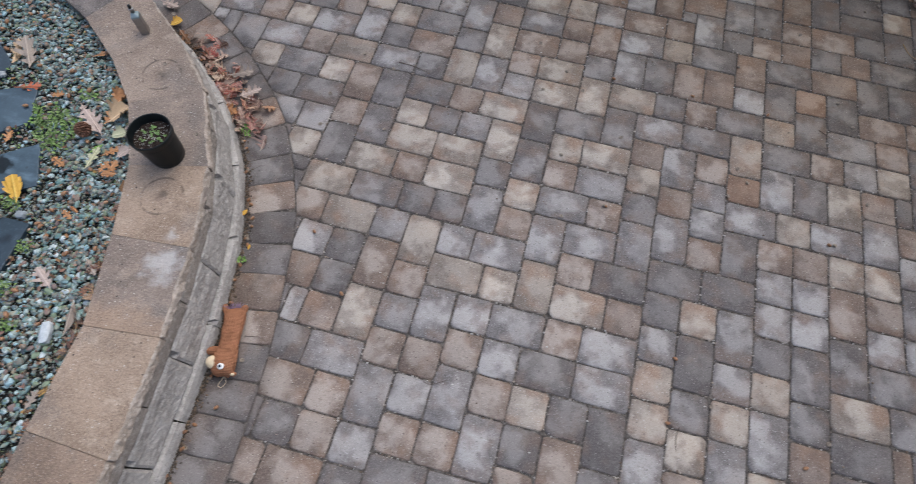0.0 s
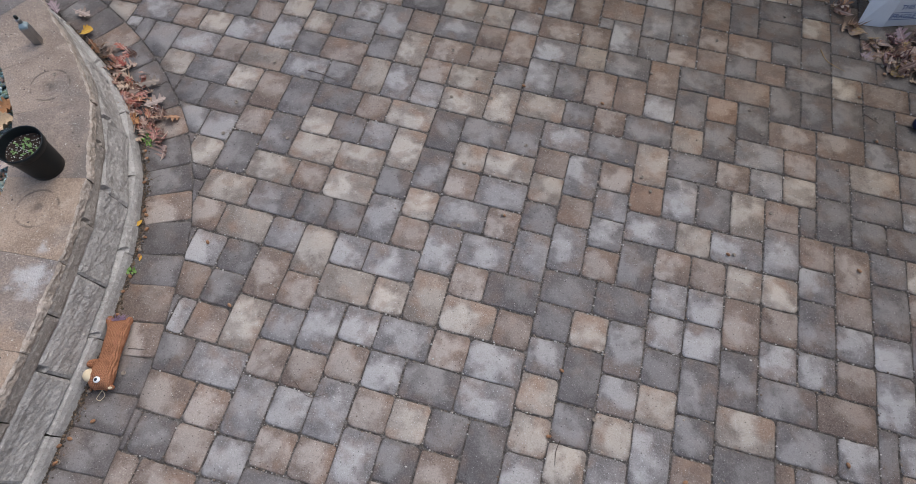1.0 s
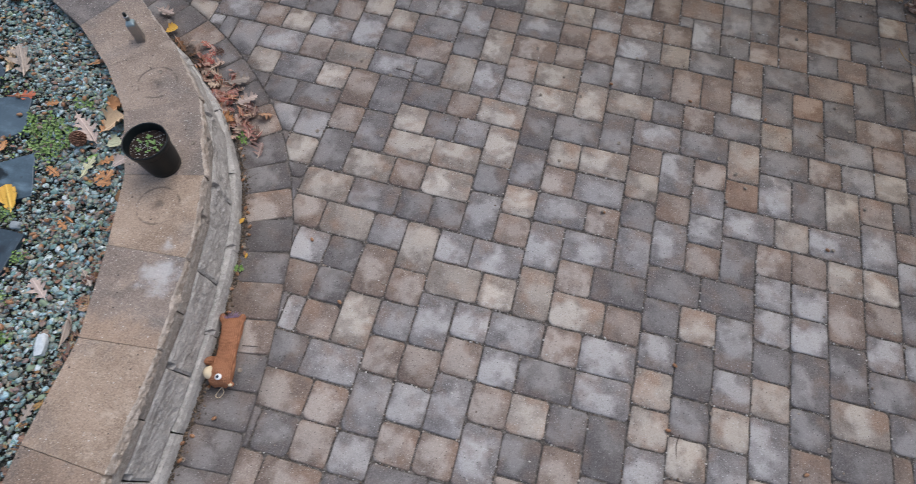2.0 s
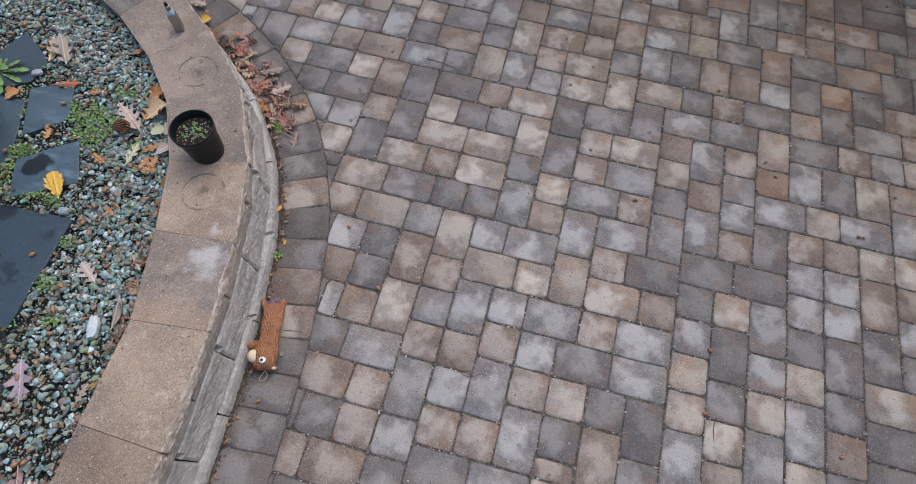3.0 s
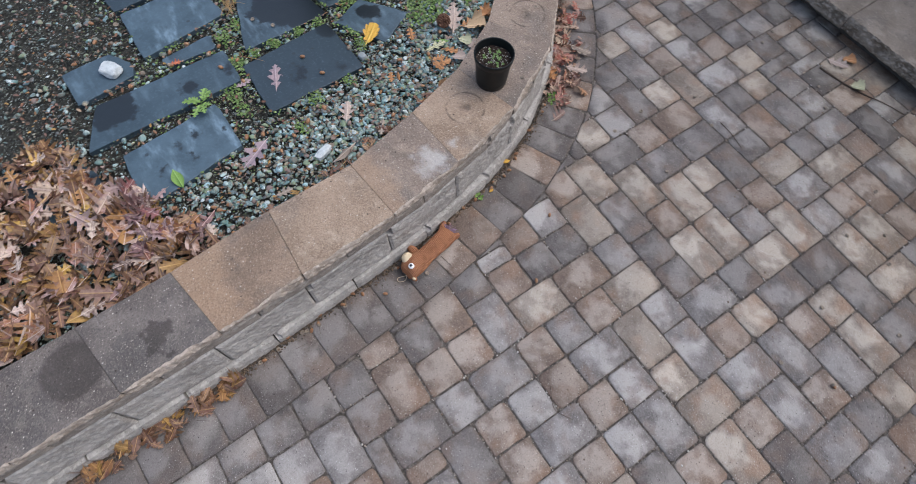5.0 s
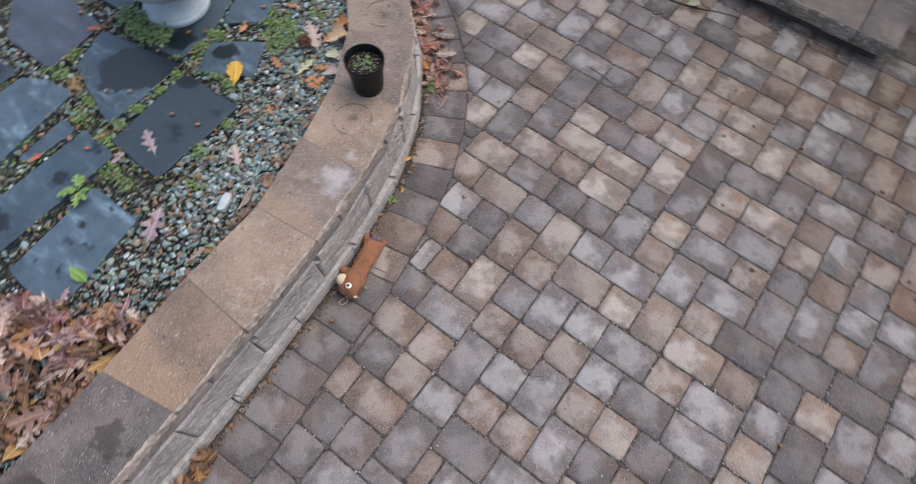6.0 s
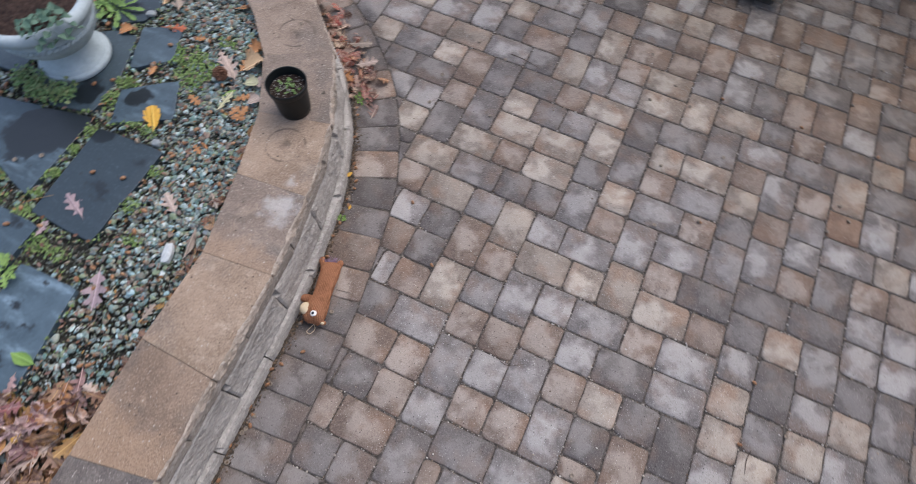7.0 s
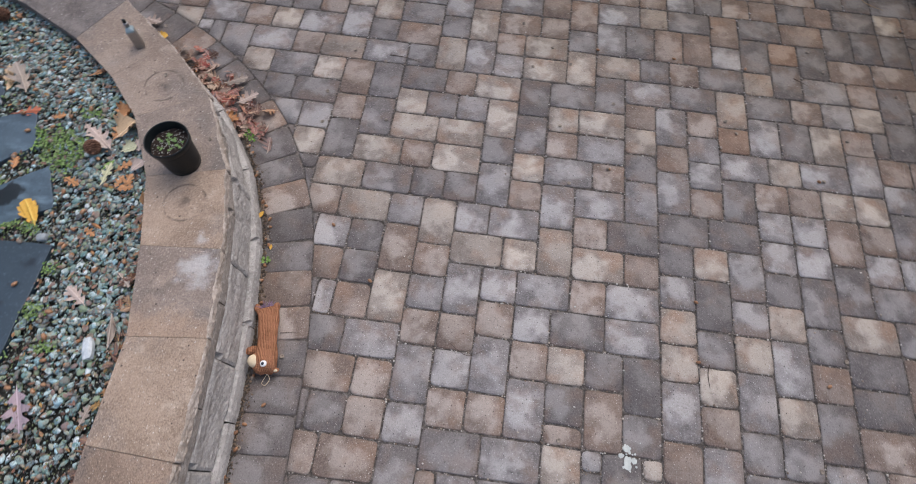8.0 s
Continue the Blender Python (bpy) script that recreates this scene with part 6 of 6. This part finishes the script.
# ---- pavers: laying plan, one letter at the near left cell of each paver, far row first ----
# a to e: square, f to j: laid across, k to p: laid along; each in grey, dark, brown, tan, orange
PLAN_X, PLAN_Y = -26, -17          # cell of the plan's near left corner
PLAN = [
    "................................................b.......",
    ".............................................g..........",
    "................................................d.......",
    ".........................................m.l.g....l.....",
    "..................................h.....................",
    "..............................k.m....k.l.c.h..b.l.g..g..",
    "........................................................",
    ".......................i..d.a.h..c.k.b.c.c.b.c.g..d.h...",
    "........................................................",
    ".................a...c.f..c...f..d.g....g..h............",
    "...................k........m.........m.......l.l.l.l...",
    "..........c...d.f......h..c...............e.............",
    "...................b.n......b.k.l.m.m.a.l...l.h..h..b...",
    "..f..c.d.f..k.b.h......c.i..............................",
    "d.............................i..b.c.g..d.l.f..c...i....",
    "......f..c.i..f..b.n.k.a.i..n....................l......",
    "....k...........................f..g....g..c.a.d...g....",
    "......d.f..d.....g..c.i....g..l.......n.................",
    ".............m.l.........l......c...c.........c..l.b....",
    "........b.g......d.b.a.....d.i....k...e.k.l.n...........",
    ".............c.........n........d...a...........c...a...",
    ".........a.a...l.i..i....l.c.f....c...f..d.f..k...m.....",
    ".......................b........b...a...........a.......",
    "...........d.l.i..c.i....d.f..c.........c.c.d.d...c.l...",
    "..................................k.c.l.................",
    ".............i..g..b.b.k.c...f..k.......a.a...c.l.a.a...",
    "...........................k......g..g......m...........",
    ".............c.i..a...a.f....c.g........a.a...a.a.c.....",
    "....................n.............b.d...............k...",
    "..............a.b.....i..d.n.i..c.....k.b...l.g..h......",
    "..................m.c.............a.......l.............",
    "..............c.b.......a.f..c.f....l.a.d...i..g..a.....",
    "....................a.k...........d.......b.............",
    "................c.n.....c.a.g..f....b.d.....g...........",
    "....................c.c...........d.....k.c.............",
    "...............b.f........c.d.b.....d.......g...........",
    "......................a.k.......l.....k.d...............",
    "...............h..c.k.......b.....k.c.....l.h...........",
    "......................c.c.k...m.b.....b.b...............",
    "................b.c.a.............c.....................",
    "......................g..f..........k...................",
    ".................h......................................",
    "....................l...................................",
]
LETTERS = "abcdefghijklmnp"
SIZES = ((2, 2), (3, 2), (2, 3))
cells, laid = {}, []
for j, row in enumerate(reversed(PLAN)):
    for i, letter in enumerate(row):
        if letter != ".":
            shape, paint = divmod(LETTERS.index(letter), 5)
            laid.append((PLAN_X + i, PLAN_Y + j, *SIZES[shape], paint))
# the rest of the patio goes on in the same manner
for x, y, w, h, _ in laid:
    cells.update({(x + i, y + j): 1 for i in range(w) for j in range(h)})
rng = random.Random(5)
known = len(laid)
for y in range(-40, 40):
    for x in [*range(-8, 38), *range(-9, -37, -1)]:
        if (x, y) in cells:
            continue
        back = -1 if x < -8 else 1      # towards the border the pieces run on under the saw cut
        for w, h in rng.sample([(2, 2), (3, 2), (2, 3), (2, 2)], 4) + [(1, 3), (3, 1), (2, 1), (1, 2), (1, 1)]:
            spot = [(x + back * i, y + j) for i in range(w) for j in range(h)]
            if not any(c in cells for c in spot):
                break
        cells.update({c: 1 for c in spot})
        laid.append((min(c[0] for c in spot), y, w, h, rng.choice((0, 0, 1, 1, 1, 2, 2, 3))))


def paver_mesh(w, h, seed, name, paint, cut=(), worn=1.0):
    """A tumbled paver: blunt corners, a worn rounded rim, a slightly uneven top; cut: saw cuts (place, way)."""
    r = random.Random(seed)
    gap = 0.0021
    hw, hh = w / 2 - gap, h / 2 - gap

    turn = [(math.cos(math.pi * q / 4), math.sin(math.pi * q / 4)) for q in range(9)]

    def ring(inset, z, blunt):
        """A rectangle with rounded corners and two points along each chipped side."""
        pts = []
        for k, (sx, sy) in enumerate(((1, 1), (-1, 1), (-1, -1), (1, -1))):
            c = blunt * wear[k] * worn
            for q in range(2 * k, 2 * k + 3):
                ux, uy = turn[q % 8]
                pts.append((sx * (hw - inset - c) + c * ux, sy * (hh - inset - c) + c * uy))
        full = []
        for k in range(4):
            a, b = pts[3 * k + 2], pts[(3 * k + 3) % 12]
            full += pts[3 * k:3 * k + 3] + [(a[0] + (b[0] - a[0]) * u, a[1] + (b[1] - a[1]) * u) for u in (0.33, 0.67)]
        return [(x + jit[k][0], y + jit[k][1], z + (jit[k][2] if inset > 0.003 else 0)) for k, (x, y) in enumerate(full)]

    wear = [r.uniform(0.6, 1.5) for _ in range(4)]
    jit = [(r.uniform(-0.0019, 0.0019), r.uniform(-0.0019, 0.0019), r.uniform(-0.0010, 0.0006)) for _ in range(20)]
    bm = bmesh.new()
    loft(bm, [ring(0.0, -0.03, 0.013), ring(0.0006, -0.0038, 0.014), ring(0.0056 * (0.4 + 0.6 * worn), 0.0, 0.020)], cap_bottom=False)
    for place, way in cut:
        bmesh.ops.bisect_plane(bm, geom=bm.verts[:] + bm.edges[:] + bm.faces[:], plane_co=place, plane_no=way, clear_outer=True)
        edges = [e for e in bm.edges if e.is_boundary and all(abs((v.co - Vector(place)).dot(Vector(way))) < 1e-4 for v in e.verts)]
        if edges:
            bmesh.ops.contextual_create(bm, geom=edges)
    if not bm.faces:
        bm.free()
        return None
    data = mesh_of(bm, name, PAVER[paint], True)
    mark = data.attributes.new("local", "FLOAT_VECTOR", "POINT")
    mark.data.foreach_set("vector", [c for v in data.vertices for c in v.co])
    return data


shared = {}
rest = []
near = 0
for n, (x, y, w, h, paint) in enumerate(laid):
    cx, cy = (x + w / 2) * UNIT, (y + h / 2) * UNIT
    out, _ = off_wall(cx, cy)
    if out < BORDER - 0.14:
        continue
    spin = rng.uniform(-0.007, 0.007)
    at = Matrix.Translation((cx + rng.uniform(-0.0012, 0.0012), cy + rng.uniform(-0.0012, 0.0012), rng.uniform(-0.0014, 0.0012))) @ Matrix.Rotation(spin, 4, "Z")
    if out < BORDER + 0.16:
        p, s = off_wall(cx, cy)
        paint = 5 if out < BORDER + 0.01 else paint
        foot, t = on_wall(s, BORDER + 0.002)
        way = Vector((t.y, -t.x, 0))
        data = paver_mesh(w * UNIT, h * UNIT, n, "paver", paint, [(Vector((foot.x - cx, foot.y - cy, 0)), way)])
        if data is None:
            continue
    else:
        far = cy > 1.15
        key = (w, h, paint, n % 3, far)
        if key not in shared:
            shared[key] = paver_mesh(w * UNIT, h * UNIT, hash(key[:2]) % 97 + 11 * key[3] + paint, "paver", paint, worn=0.5 if far else 1.0)
        data = shared[key]
    if n < known:
        part("paver", data, None, pavement, at=at)
        near += 1
    else:
        rest.append((data, at))

# soldier course along the foot of the wall: its joints by the run of the wall, then evenly on
ENDS = [2.33, 2.486, 2.633, 2.767, 2.907, 3.038, 3.175, 3.335, 3.468, 3.605, 3.745, 3.893]
ENDS = [ENDS[0] - 0.15 * k for k in range(12, 0, -1)] + ENDS + [ENDS[-1] + 0.148 * k for k in range(1, 12)]
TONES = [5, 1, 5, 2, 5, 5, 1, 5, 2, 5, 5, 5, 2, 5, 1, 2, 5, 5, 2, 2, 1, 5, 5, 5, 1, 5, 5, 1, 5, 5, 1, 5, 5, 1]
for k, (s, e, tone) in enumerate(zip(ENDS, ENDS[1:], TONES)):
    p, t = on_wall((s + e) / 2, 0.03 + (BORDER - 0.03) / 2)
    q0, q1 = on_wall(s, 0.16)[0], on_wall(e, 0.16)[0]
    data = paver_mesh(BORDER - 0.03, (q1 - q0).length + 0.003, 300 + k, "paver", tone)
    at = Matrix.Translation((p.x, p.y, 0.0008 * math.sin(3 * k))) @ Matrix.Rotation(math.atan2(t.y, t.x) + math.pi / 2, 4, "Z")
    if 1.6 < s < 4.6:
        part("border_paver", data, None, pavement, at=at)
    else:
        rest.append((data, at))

# pavers beyond the stretch that is passed closely, joined
for paint in range(len(PAVER)):
    verts, faces, local = [], [], []
    for data, at in rest:
        if data.materials[0] is PAVER[paint]:
            base = len(verts)
            verts += [at @ v.co for v in data.vertices]
            local += [c for v in data.vertices for c in v.co]
            faces += [tuple(base + i for i in f.vertices) for f in data.polygons]
    if faces:
        data = bpy.data.meshes.new("outer_pavers")
        data.from_pydata(verts, [], faces)
        data.materials.append(PAVER[paint])
        data.polygons.foreach_set("use_smooth", [True] * len(data.polygons))
        data.attributes.new("local", "FLOAT_VECTOR", "POINT").data.foreach_set("vector", local)
        ob = part("outer_pavers", data, None, pavement)
        tagged(ob, kind="stuff")

# pale crumbs of grit and seed caught in the joints
crumb_mix = plain("joint_crumbs", [(0.46, 0.43, 0.38), (0.24, 0.20, 0.165), (0.56, 0.54, 0.50), (0.34, 0.28, 0.22), (0.16, 0.12, 0.09)], 90.0, 0.85, 0.2, 0.001, island=True, shift=False)
spots = [q for q in laid if -16 < q[0] < 32 and -20 < q[1] < 30]
verts, faces, base = [], [], 0
for k in range(11500):
    x, y, w, h, _ = spots[int(rg.integers(len(spots)))]
    u = rg.random()
    px, py = ((x + u * w) * UNIT, y * UNIT) if rg.random() < 0.5 else (x * UNIT, (y + u * h) * UNIT)
    off = 0.0022 if rg.random() < 0.9 else 0.03
    px, py = px + rg.normal(0, off), py + rg.normal(0, off)
    if off_wall(px, py)[0] < BORDER + 0.01 or (-1.2 < px < 0.45 and py > 1.72):
        continue
    rr = 0.0011 + 0.0044 * rg.random() ** 2.8
    verts.append(BALLS[0][0] * np.array([rr, rr * rg.uniform(0.6, 1), rr * 0.6]) + np.array([px, py, -0.0022 + 0.45 * rr if off < 0.01 else 0.3 * rr]))
    faces.append(BALLS[0][1] + base)
    base += len(verts[-1])
joined("stone_crumbs", verts, faces, crumb_mix, "pale crumbs of grit and seed in the paver joints", "grit")
